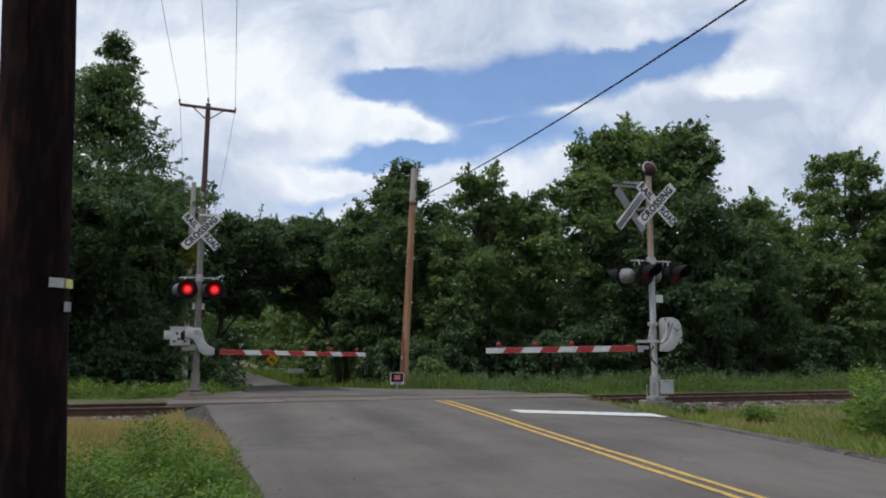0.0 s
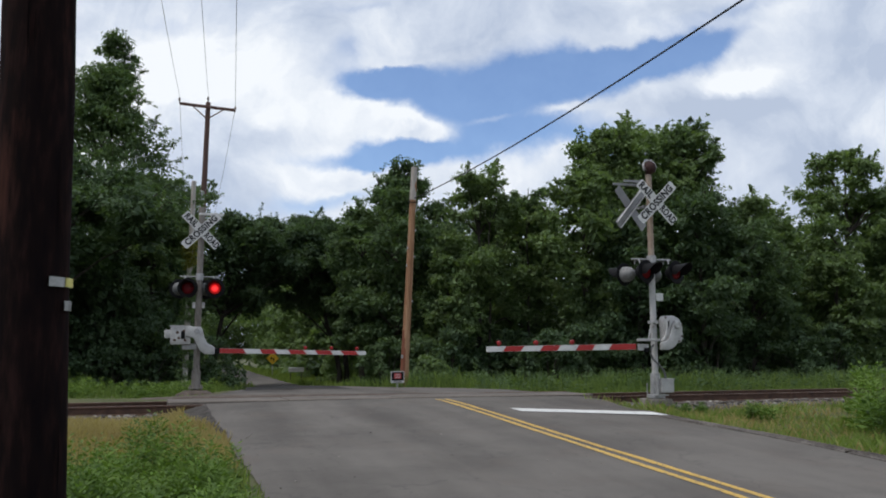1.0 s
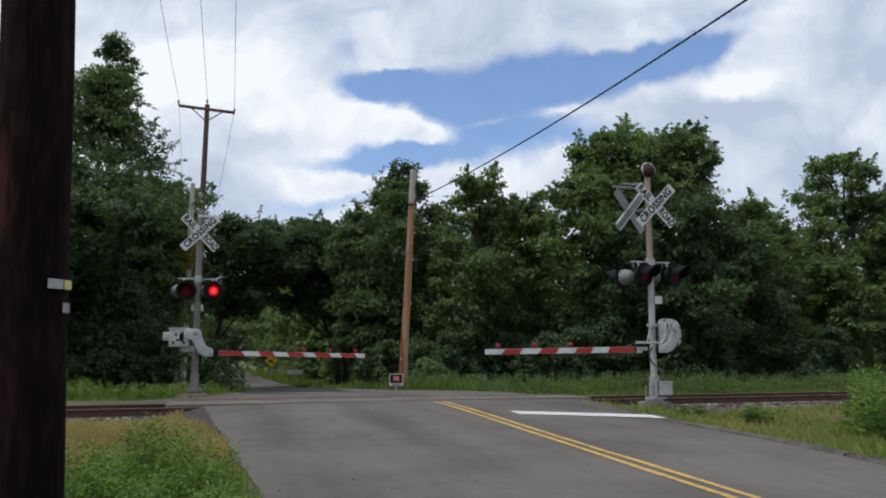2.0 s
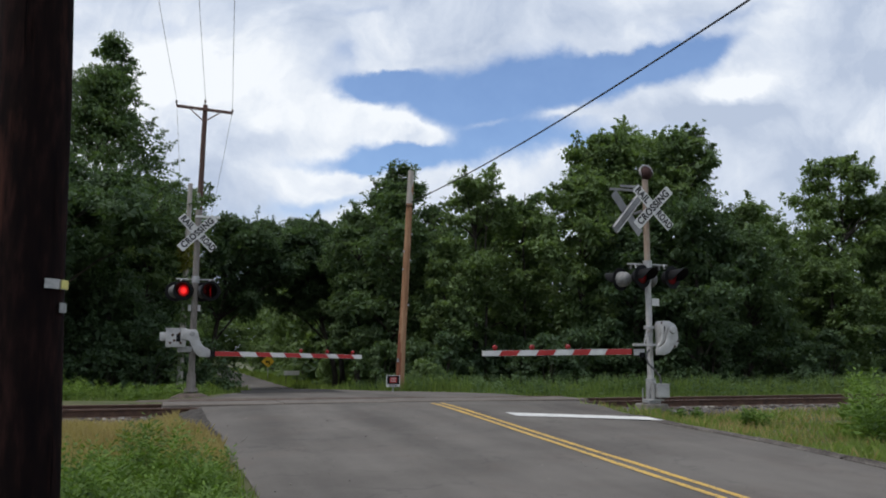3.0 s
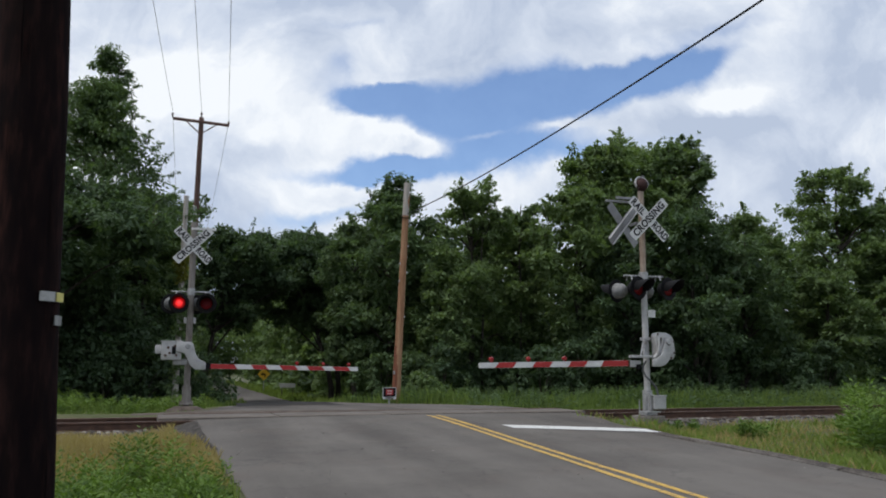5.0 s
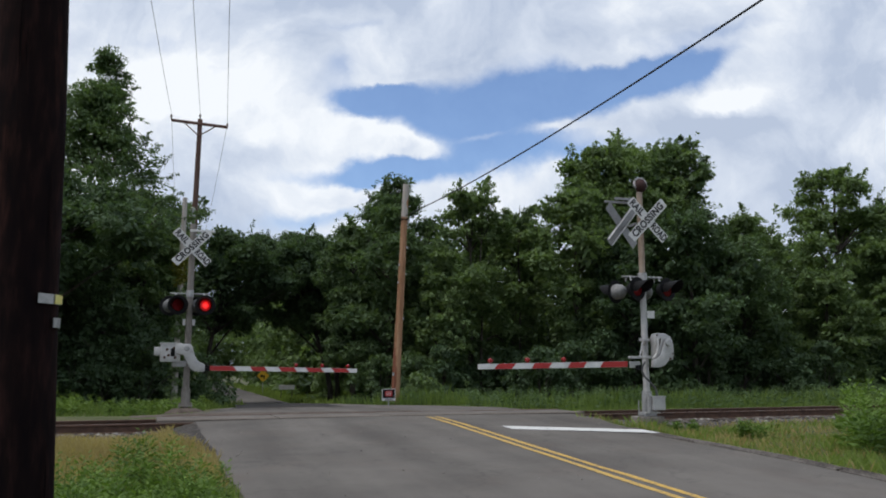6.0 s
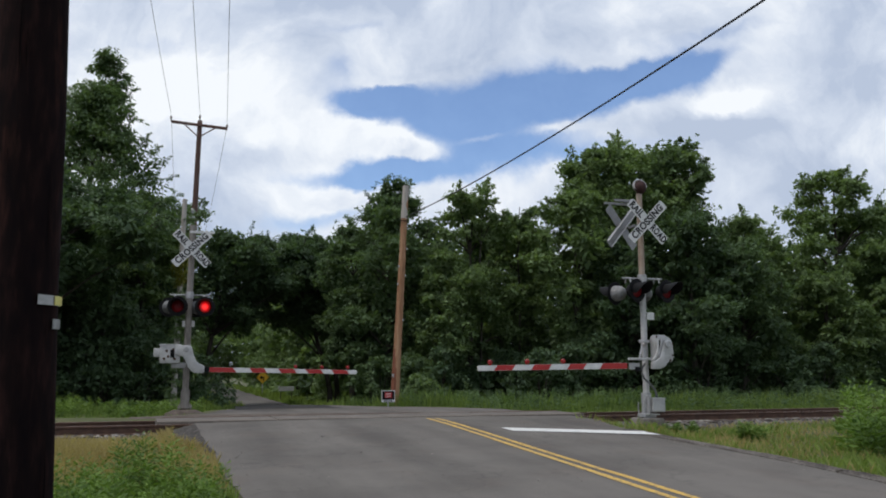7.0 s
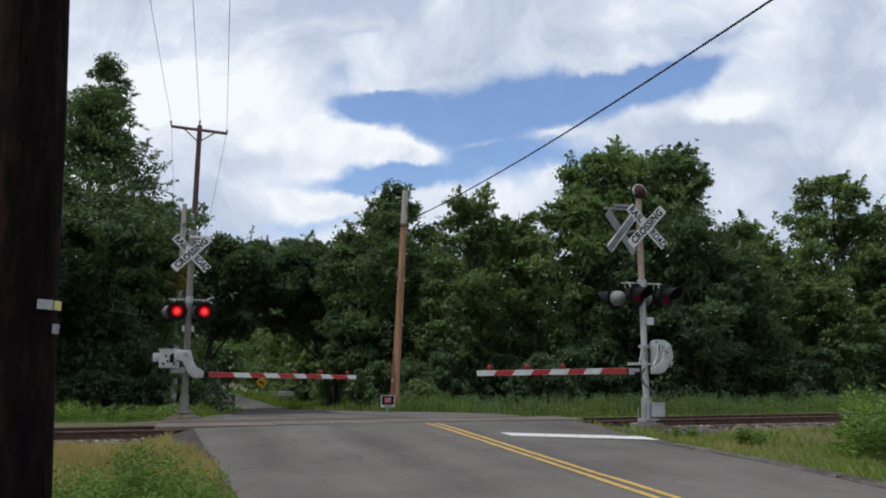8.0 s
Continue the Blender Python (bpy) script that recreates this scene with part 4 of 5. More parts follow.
def near_pole():
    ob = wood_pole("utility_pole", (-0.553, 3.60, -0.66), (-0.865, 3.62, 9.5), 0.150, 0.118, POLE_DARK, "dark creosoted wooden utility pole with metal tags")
    tilt = Matrix.Rotation(math.atan(-0.0307), 4, "Y")
    rng = random.Random(11)
    for i in range(34):                                  # long dark drying checks and lifted splinters
        a = rng.uniform(math.pi, 2 * math.pi)
        z, ln = rng.uniform(0.3, 4.6), rng.uniform(0.12, 0.5)
        r = 0.1475 - 0.0032 * z
        bm = bmesh.new()
        w = rng.uniform(0.003, 0.008)
        da = w / r
        v = [bm.verts.new((math.cos(b) * rr, math.sin(b) * rr, zz)) for b, rr, zz in
             ((a, r - 0.002, z), (a + da, r + 0.003, z + ln * 0.4), (a + da * 0.3, r - 0.001 - 0.0032 * ln, z + ln), (a - da, r + 0.003, z + ln * 0.5))]
        bm.faces.new(v)
        part("splinter", bm, POLE_DARK, ob).matrix_local = tilt
    def curved(a0, a1, z0, z1, r):
        """A thin plate bent round the pole between two angles, counted from the side that faces the road's end."""
        bm = bmesh.new()
        last = None
        for i in range(9):
            a = radians(a0 + (a1 - a0) * i / 8) - radians(80.6)
            cx = -0.0307 * z0
            ring = [bm.verts.new((cx + math.cos(a) * rr, math.sin(a) * rr, zz)) for rr, zz in ((r, z0), (r + 0.004, z0), (r + 0.004, z1), (r, z1))]
            if last:
                for k in range(4):
                    bm.faces.new((last[k], last[(k + 1) % 4], ring[(k + 1) % 4], ring[k]))
            last = ring
        return bm

    tag = part("tag", curved(22, 70, 1.895, 1.933, 0.143), GALVTAG, ob, "grey metal tag")
    part("yellow_end", curved(50, 70, 1.896, 1.932, 0.1475), TAGYELLOW, tag, "yellow end of the tag")
    part("tag", curved(50, 70, 1.803, 1.842, 0.143), GALVTAG, ob, "small pale metal tag")
    bm = bmesh.new()
    for dx, ln in ((-0.012, 0.10), (0.0, 0.12), (0.011, 0.085)):
        rod(bm, (-0.115 + dx, -0.108, 1.83 - ln), (-0.112 + dx, -0.116, 1.84), 0.003, 0.007, 6)
    part("torn_splinter", bm, POLE_GREY, ob, "pale torn wood splinter")
    bm = bmesh.new()
    rod(bm, (-0.172, 0.03, -0.3), (-0.165, 0.03, 5.5), 0.024, None, 14)
    part("riser_conduit", bm, GALV, ob, "grey conduit strapped to the pole", smooth=True)
    bm = box(bmesh.new(), (-0.14, -0.03, 3.02), (0.11, 0.05, 0.035), 0.006)
    part("conduit_strap", bm, GALV, ob)
    return ob


near_pole()


def line_pole():
    ob = wood_pole("utility_pole", (0.20, 39.0, -0.8), (0.36, 39.0, 12.75), 0.17, 0.11, POLE_RED, "tall reddish wooden utility pole with a crossarm")
    bm = bmesh.new()
    m = pose(0.15, -0.12, 13.3, 0, 5.0, -8)
    box(bm, (0, 0, 0), (2.55, 0.10, 0.13), 0.012, m)
    part("crossarm", bm, POLE_RED, ob, "weathered timber crossarm")
    for s in (-1, 1):
        bm = bmesh.new()
        rod(bm, (0.13, -0.15, 12.70), (0.13 + s * 0.72, -0.18, 13.26 - s * 0.062), 0.028, None, 8)
        part("brace", bm, POLE_RED, ob)
    for x, z in ((-1.13, 13.46), (1.40, 13.26), (0.15, 13.60)):
        bm = bmesh.new()
        lathe(bm, [(0.0, 0.18), (0.035, 0.17), (0.05, 0.12), (0.04, 0.10), (0.06, 0.06), (0.045, 0.04), (0.02, 0.0), (0.02, -0.1)], pose(x, -0.12, z), 12)
        part("insulator", bm, INSUL, ob, smooth=True)
    bm = bmesh.new()
    rod(bm, (0.0, -0.2, 8.6), (0.0, -0.2, 9.2), 0.14, 0.13, 16)
    lathe(bm, [(0.0, 0.1), (0.1, 0.06), (0.14, 0.0)], pose(0.0, -0.2, 9.2), 16)
    part("fuse_can", bm, GALV, ob, smooth=True)
    return ob


line_pole()


def guy_pole():
    ob = wood_pole("utility_pole", (6.98, 27.5, -0.30), (7.30, 27.35, 7.42), 0.145, 0.105, POLE_NEW, "plain weathered wooden pole with a bleached top")
    bm = bmesh.new()
    a = Vector((7.30, 27.35, 7.42)) - Vector((6.98, 27.5, -0.30))
    tube(bm, [a * 0.86, a * 0.93, a * 1.012], [0.115, 0.111, 0.107], 20)
    part("bleached_top", bm, POLE_GREY, ob, "sun-bleached grey pole top", smooth=True)
    bm = bmesh.new()
    tube(bm, [a * 0.0, a * 0.08, a * 0.17, a * 0.27], [0.1475, 0.1450, 0.1410, 0.1365], 20)
    part("stained_butt", bm, POLE_STAIN, ob, "dark reddish preservative-stained lower end", smooth=True)
    bm = bmesh.new()
    tube(bm, [a * 0.852 + Vector((0.14 * math.cos(t), 0.14 * math.sin(t), 0.04 * math.sin(t))) for t in np.linspace(0, 2 * math.pi, 17)], 0.018, 6)
    part("cable_clamp", bm, BLACK, ob)
    for k, z in enumerate((0.40, 0.56, 0.60, 0.64, 0.72)):
        bm = box(bmesh.new(), (0, 0, 0), (0.05, 0.02, 0.07), 0.003)
        t = part("pole_tag", bm, GALVTAG, ob)
        t.location = a * z + Vector((0.13 * (-1) ** k, -0.09, 0))
    bm = box(bmesh.new(), (-0.08, -0.13, 1.2), (0.07, 0.02, 0.12), 0.004)
    part("pole_tag", bm, GALVTAG, ob)


guy_pole()


def hung(name, p, q, sag, r, material, label, category):
    p, q = Vector(p), Vector(q)
    bm = bmesh.new()
    tube(bm, [p.lerp(q, t) - Vector((0, 0, sag * 4 * t * (1 - t))) for t in np.linspace(0, 1, 33)], r, 6)
    return tagged(part(name, bm, material, None, smooth=True), label, category)


# the thick cable comes down from behind the viewer's side to the plain pole
hung("guy_cable", (7.30, 27.35, 6.40), (6.80, -12.0, 6.80), 0.80, 0.017, CABLE, "thick black cable sagging to the plain wooden pole", "cable")
for a, b, c in (((-0.93, 38.88, 12.90), (-1.75, 3.6, 10.5), 0.3), ((0.36, 38.88, 12.95), (-0.75, 3.6, 10.6), 0.3), ((1.60, 38.88, 12.60), (0.0, 3.6, 10.5), 0.3)):
    tagged(hung("power_line", a, b, c, 0.009, WIRE, "thin grey overhead power line", "power line"), group="power lines")
for a, b, c in (((-0.93, 39.1, 12.90), (-0.5, 75, 10.8), 0.9), ((1.60, 39.1, 12.60), (0.9, 75, 10.8), 0.9)):
    tagged(hung("power_line", a, b, c, 0.009, WIRE, "thin grey overhead power line", "power line"), group="power lines")


def small_signs():
    ob = empty("warning_sign", pose(6.06, 24.6, -0.25), "small white, black and red warning sign on a stake", "sign")
    bm = box(bmesh.new(), (0, 0.02, 0.25), (0.04, 0.02, 0.6), 0.003)
    part("stake", bm, GALV, ob)
    bm = box(bmesh.new(), (0, 0, 0.53), (0.42, 0.012, 0.35), 0.003)
    board = part("board", bm, SIGNWHITE, ob)
    bm = box(bmesh.new(), (0, -0.009, 0.56), (0.38, 0.004, 0.26), 0.001)
    part("black_field", bm, BLACK, board)
    bm = box(bmesh.new(), (0, -0.013, 0.565), (0.22, 0.004, 0.16), 0.001)
    part("red_field", bm, ARMRED, board)
    for k in range(3):
        bm = box(bmesh.new(), (0, -0.017, 0.61 - 0.045 * k), (0.16, 0.003, 0.012), 0)
        part("text_bar", bm, SIGNWHITE, board)
    for k in range(2):
        bm = box(bmesh.new(), (0, -0.009, 0.405 - 0.03 * k), (0.26, 0.003, 0.014), 0)
        part("text_bar", bm, BLACK, board)
    ob = empty("curve_sign", pose(5.75, 61.6, -0.98), "yellow diamond road sign with a black bent arrow", "sign")
    bm = box(bmesh.new(), (0, 0.03, 0.8), (0.06, 0.03, 1.7), 0.004)
    part("post", bm, GALV, ob)
    bm = bmesh.new()
    slab(bm, [(-0.46, 1.68), (0, 1.22), (0.46, 1.68), (0, 2.14)], Matrix(), 0.006)
    plate = part("diamond_plate", bm, SIGNYELLOW, ob)
    bm = bmesh.new()
    slab(bm, [(0.04, 1.44), (0.12, 1.44), (0.12, 1.70), (-0.06, 1.70), (-0.06, 1.80), (-0.22, 1.66), (-0.06, 1.52), (-0.06, 1.62), (0.04, 1.62)], Matrix.Translation((0, -0.006, 0)), 0.004)
    part("arrow", bm, BLACK, plate)
    ob = empty("road_barrier", pose(6.0, 49.4, -0.75), "low white board on short posts beside the far road", "barrier")
    bm = box(bmesh.new(), (0, 0, 0.83), (0.90, 0.05, 0.26), 0.01)
    part("board", bm, SIGNWHITE, ob)
    for x in (-0.32, 0.32):
        bm = box(bmesh.new(), (x, 0.04, 0.40), (0.05, 0.05, 0.82), 0.005)
        part("post", bm, TIE, ob)
    bm = rod(bmesh.new(), (0, 0, 0), (0, 0, 1.1), 0.04, 0.035, 10)
    ob = part("marker_post", bm, SIGNWHITE)
    ob.location = (8.0, 44.0, -0.8)
    tagged(ob, "thin white roadside marker post", "post")


small_signs()


def road_litter():
    """A dark fallen stick and a few pebbles on the asphalt."""
    def on_road(x, y, lift):
        return (x, y, float(road_z(y)) - 0.03 * abs((x - 4.35) / 3.9) ** 2 + lift)
    bm = tube(bmesh.new(), [on_road(8.02, 8.72, 0.015), on_road(8.10, 8.70, 0.02), on_road(8.22, 8.74, 0.012)], [0.012, 0.014, 0.007], 6)
    tagged(part("stick", bm, BARK), "short dark stick lying on the asphalt", "stick")
    rng = random.Random(31)
    bm = bmesh.new()
    for i in range(90):
        y = rng.uniform(5.5, 16.4)
        x = rng.choice((rng.uniform(0.55, 4.6), rng.gauss(0.75, 0.2), rng.gauss(7.95, 0.15)))
        r = rng.uniform(0.004, 0.011)
        t = bmesh.new()
        bmesh.ops.create_icosphere(t, subdivisions=1, radius=r, matrix=Matrix.Translation(on_road(max(0.5, min(8.2, x)), y, r * 0.4)) @ Matrix.Diagonal((1.3, 1, 0.7, 1)))
        join(bm, t)
    tagged(part("pebbles", bm, STONE), "small loose pebbles scattered on the asphalt", "pebbles", kind="stuff")


road_litter()

# ------------------------------------------------------------------ trees and plants


def leaf_arrays(c, d, up, ln, wd):
    """Leaves with a folded middle: centres c, directions d, upper sides up."""
    s = np.cross(d, up)
    s /= np.linalg.norm(s, axis=1, keepdims=True) + 1e-9
    n = np.cross(s, d)
    ln, wd = ln[:, None], wd[:, None]
    return np.stack([c - d * ln * 0.5, c + s * wd * 0.5 - n * wd * 0.18 - d * ln * 0.05, c + d * ln * 0.5 - n * ln * 0.12, c - s * wd * 0.5 - n * wd * 0.18 - d * ln * 0.05], 1)


def leaf_object(name, quads, material, parent, label=""):
    n = len(quads)
    me = bpy.data.meshes.new(name)
    me.vertices.add(n * 4)
    me.vertices.foreach_set("co", quads.reshape(-1).astype(np.float32))
    me.loops.add(n * 4)
    me.loops.foreach_set("vertex_index", np.arange(n * 4, dtype=np.int32))
    me.polygons.add(n)
    me.polygons.foreach_set("loop_start", np.arange(0, n * 4, 4, dtype=np.int32))
    me.update(calc_edges=True)
    me.materials.append(material)
    ob = new(name, me)
    ob.parent = parent
    return tagged(ob, label) if label else ob


def unit(a):
    return a / (np.linalg.norm(a, axis=1, keepdims=True) + 1e-9)


def clump_leaves(rng, centres, radii, per, ln, flat=0.75):
    """Leaves round the clumps' shells, more on top; they hang outwards."""
    idx = np.repeat(np.arange(len(centres)), per)
    v = unit(rng.normal(size=(len(idx), 3)))
    v[:, 2] = np.where((v[:, 2] < -0.1) & (rng.random(len(idx)) < 0.6), -v[:, 2], v[:, 2])
    rr = radii[idx] * rng.uniform(0.45, 1.12, len(idx))
    c = centres[idx] + v * rr[:, None] * np.array([1, 1, flat])
    d = unit(v * np.array([1, 1, 0.35]) + rng.normal(0, 0.55, (len(idx), 3)) + np.array([0, 0, -0.35]))
    up = unit(v * 0.5 + np.array([0, 0, 1.0]) + rng.normal(0, 0.45, (len(idx), 3)))
    size = ln * rng.uniform(0.6, 1.35, len(idx))
    return leaf_arrays(c, d, up, size, size * rng.uniform(0.40, 0.58, len(idx)))


def tree(seed, x, y, radius, top, bottom, material, label, leaves=15000, ln=0.20, shape=0.5, trunk=0.16, airy=0.0, shift=0.0, cone=False, spray=1.0, name="tree"):
    leaves, ln = int(leaves * 0.95), ln * 0.88
    """shape: height (0 to 1) at which the crown is widest; airy: share of boughs left out; shift: how far the crown leans out."""
    rng = np.random.default_rng(seed)
    z0 = float(ground_z(x, y))
    ob = empty(name, Matrix.Translation((x, y, z0)), label, "tree", "trees along the road")
    h = top - bottom
    # boughs, each with a cap of leafy clumps
    n = int(12 + 1.5 * h * radius)
    t = np.clip((np.arange(n) + rng.uniform(0, 1, n)) / n, 0.02, 0.985)
    rise = np.clip((t - shape) / (1.02 - shape), 0, 1)
    prof = np.where(t < shape, 0.55 + 0.45 * np.sin(t / shape * math.pi / 2), np.sqrt(np.clip(1 - rise ** 1.7, 0.02, 1)))
    if cone:
        prof = np.where(t < shape, prof, np.clip(1 - rise ** 1.2, 0.06, 1))
    a = np.arange(n) * 2.39996 + rng.normal(0, 0.5, n)
    wav = 1 + 0.18 * np.sin(3 * a + seed) + rng.normal(0, 0.10, n)
    size = radius * rng.uniform(0.22, 0.40, n) * (0.55 + 0.45 * prof) + 0.18
    q = np.sqrt(rng.uniform(0.12, 1.0, n)) * np.clip(prof * wav * radius * 1.12 - 0.40 * size, 0.02, None)
    cz = bottom - z0 + t * (h + 0.25 - size * 0.7)
    lobes = np.stack([q * np.cos(a) + shift * (0.5 + 0.5 * t), q * np.sin(a), cz], 1)
    if airy:
        keep = rng.random(n) > airy
        lobes, size, n = lobes[keep], size[keep], int(keep.sum())
    m = 11
    v = unit(rng.normal(size=(n * m, 3)))
    v[:, 2] = np.where(v[:, 2] < -0.15, -v[:, 2] * 0.8, v[:, 2])
    li = np.repeat(np.arange(n), m)
    centres = lobes[li] + v * (size[li] * rng.uniform(0.55, 1.02, n * m))[:, None] * np.array([1.1, 1.1, 0.72])
    radii = (0.16 + 0.26 * size[li]) * rng.uniform(0.7, 1.3, n * m)
    leaf = clump_leaves(rng, centres, radii, max(12, leaves // (n * m)), ln)
    # loose sprigs that break the outline
    k = n * 5
    j = rng.integers(0, n * m, k)
    w = unit(rng.normal(size=(k, 3)) + v[j] + np.array([0, 0, 0.4]))
    sp = centres[j] + w * (radii[j] * rng.uniform(1.0, 1.6, k))[:, None]
    leaf = np.concatenate([leaf, clump_leaves(rng, sp, np.full(k, 0.15), 9, ln * 0.9)])
    # long leafy sprays that reach out of the crown
    out = np.argsort(-(np.hypot(lobes[:, 0] - shift, lobes[:, 1]) / radius + 0.9 * lobes[:, 2] / (top - z0)))[:max(6, int(n * 0.6))]
    out = np.repeat(out, 2)
    w = unit((lobes[out] - np.array([shift * 0.7, 0, bottom - z0 + 0.35 * h])) * np.array([1, 1, 0.8]) + rng.normal(0, 0.35 * radius, (len(out), 3)) + np.array([0, 0, 0.2 * radius]))
    st = lobes[out] + w * (size[out] * 0.75)[:, None]
    far = st + w * (size[out] * rng.uniform(0.35, 1.0, len(out)) * spray)[:, None]
    along = [st + (far - st) * k + np.array([0, 0, 0.10]) * math.sin(k * 3) for k in (0.15, 0.36, 0.56, 0.76, 1.0)]
    for k, pts_ in enumerate(along):
        leaf = np.concatenate([leaf, clump_leaves(rng, pts_, np.full(len(out), 0.20 - 0.03 * k), 11 - k, ln * 0.85)])
    bm = bmesh.new()
    for a_, b_, c_ in zip(st, along[2], far):
        tube(bm, [a_, b_, c_], [0.018, 0.011, 0.004], 4)
    tagged(part("twig_spray", bm, BARK, ob), kind="stuff")
    # the shaded inside of the boughs
    leaf = np.concatenate([leaf, clump_leaves(rng, lobes, size * 0.72, max(14, leaves // (5 * n)), ln * (1.5 if airy else 1.9))])
    leaf_object("crown", leaf, material, ob)
    bm = bmesh.new()
    hh = bottom - z0 + 0.72 * h
    pts = [(shift * (i / 7) ** 1.5 + 0.06 * math.sin(i * 1.9 + seed), 0.06 * math.cos(i * 1.3 + seed), -0.2 + (hh + 0.2) * i / 7) for i in range(8)]
    tube(bm, pts, [trunk * (1.25 if i == 0 else 1 - 0.11 * i) for i in range(8)], 10)
    part("trunk", bm, BARK, ob, smooth=True)
    for i in rng.permutation(n)[:18]:
        e = Vector(lobes[i])
        z = min(max(e.z - 0.5 * math.hypot(e.x, e.y) - 0.3, 0.25 * hh), 0.95 * hh)
        g = min(6, int((z + 0.2) / (hh + 0.2) * 7))
        st = Vector(pts[g]).lerp(Vector(pts[g + 1]), 0.5)
        mid = st.lerp(e, 0.55) + Vector((0, 0, 0.18))
        part("limb", tube(bmesh.new(), [st, mid, e], [trunk * 0.36, trunk * 0.22, trunk * 0.07], 6), BARK, ob, smooth=True)
    return ob


def shrub(seed, x, y, radius, height, material, label, leaves=4500, ln=0.17, name="shrub"):
    rng = np.random.default_rng(seed)
    z0 = float(ground_z(x, y))
    ob = empty(name, Matrix.Translation((x, y, z0)), label, "shrub", "undergrowth")
    n = int(16 + 9 * radius * height)
    t = rng.uniform(0, 1, n)
    a = rng.uniform(0, 2 * math.pi, n)
    q = radius * np.sqrt(rng.uniform(0, 1, n)) * np.sqrt(np.clip(1.05 - t ** 2.2, 0.05, 1)) * (1 + 0.25 * np.sin(3 * a + seed))
    c = np.stack([q * np.cos(a), q * np.sin(a), 0.1 + t * height * 0.92], 1)
    r = rng.uniform(0.22, 0.5, n) * (0.6 + 0.2 * radius)
    leaf = clump_leaves(rng, c, r, max(20, leaves // n), ln)
    leaf[..., 2] = np.maximum(leaf[..., 2], 0.02)
    leaf_object("foliage", leaf, material, ob)
    for k in range(7):
        e = Vector(c[k])
        bm = tube(bmesh.new(), [(0.1 * math.cos(k), 0.1 * math.sin(k), -0.1), tuple(e * 0.5 + Vector((0, 0, 0.15))), tuple(e)], [0.03, 0.02, 0.008], 6)
        part("stem", bm, BARK, ob)
    return ob


DK, MD, LT = LEAF_DARK, LEAF_MID, LEAF_LIGHT
T_DARK, T_MID, T_LIGHT = "tall dark-leaved tree in full summer leaf", "broad green deciduous tree in full leaf", "lighter green tree with loose airy foliage"
# the group beside the far signal and the wires' pole
tree(1, -7.6, 36.7, 2.8, 11.0, 1.5, MD, T_DARK, 20000)
# overhanging crown, set forward so that it also shades the undergrowth
tree(41, -4.6, 31.2, 3.3, 7.9, 4.0, DK, T_DARK, 26000, shape=0.4)
# added crown outside the view, there to block light from the undergrowth
tree(42, -9.0, 31.0, 3.0, 7.4, 3.9, DK, T_DARK, 16000, shape=0.4)
tree(43, -1.6, 35.2, 1.8, 8.0, 3.6, LT, T_LIGHT, 10000, airy=0.20, spray=0.8)
tree(2, -4.0, 36.8, 3.7, 13.2, 1.6, MD, T_DARK, 40000, cone=True, shape=0.52, trunk=0.2, ln=0.18, spray=0.8, airy=0.06)
tree(3, -1.4, 40.6, 2.5, 9.3, 2.2, MD, T_MID, 22000, shape=0.42)
# these two low crowns get dark leaves to stand for shade under the canopy
tree(31, -2.9, 34.2, 2.2, 5.4, 0.6, DK, T_DARK, 18000)
tree(32, -5.8, 34.0, 2.0, 5.2, 0.4, DK, T_DARK, 15000)
tree(37, -3.7, 37.4, 1.7, 14.8, 9.4, MD, "slender tree top of loose airy twigs", 6000, airy=0.30, cone=True, trunk=0.10, spray=1.3)
# leaning over the far road
tree(4, 0.9, 41.6, 2.7, 7.8, 3.1, DK, T_DARK, 34000, shape=0.55, shift=1.5)
tree(5, 7.5, 42.6, 2.9, 8.1, 3.1, DK, T_DARK, 36000, shape=0.6, shift=-2.4)
tree(6, 7.9, 43.4, 1.8, 7.8, 2.4, MD, T_MID, 14000, shift=-0.4)
# behind the plain pole
tree(7, 8.9, 36.2, 2.6, 9.1, 1.0, MD, T_MID, 30000, shape=0.5)
tree(8, 7.6, 37.7, 1.6, 7.7, 1.0, MD, T_MID, 13000)
tree(9, 12.1, 34.2, 2.1, 8.9, 1.4, LT, T_LIGHT, 18000, airy=0.10)
tree(10, 15.2, 36.6, 1.9, 8.3, 0.8, LT, T_LIGHT, 15000)
tree(33, 10.6, 33.2, 1.6, 5.6, 0.3, LT, T_LIGHT, 12000)
tree(38, 14.9, 35.2, 0.7, 9.5, 6.8, MD, "thin sapling poking above the other trees", 1100, airy=0.4, trunk=0.07)
tree(39, 9.2, 35.6, 0.6, 9.6, 7.6, DK, "thin sapling poking above the other trees", 900, airy=0.4, trunk=0.07)
tree(40, 12.4, 33.6, 0.8, 9.4, 6.6, LT, "thin sapling poking above the other trees", 1500, airy=0.4, trunk=0.07)
# the tall pair behind the near signal
tree(11, 21.3, 34.8, 3.2, 12.2, 2.2, LT, T_LIGHT, 46000, ln=0.23, shape=0.86, trunk=0.24, spray=0.7)
tree(44, 22.7, 34.2, 1.7, 12.1, 7.0, MD, T_MID, 9000, ln=0.23, shape=0.75, spray=0.6)
tree(45, 18.4, 33.8, 1.8, 11.2, 6.0, LT, T_LIGHT, 9500, ln=0.23, shape=0.65, spray=0.8)
tree(12, 16.2, 31.9, 2.0, 8.7, 1.8, LT, T_LIGHT, 20000, ln=0.22)
tree(13, 20.4, 29.6, 2.2, 7.6, 1.4, DK, T_DARK, 20000)
tree(34, 18.0, 30.6, 2.0, 6.4, 1.2, DK, T_DARK, 16000)
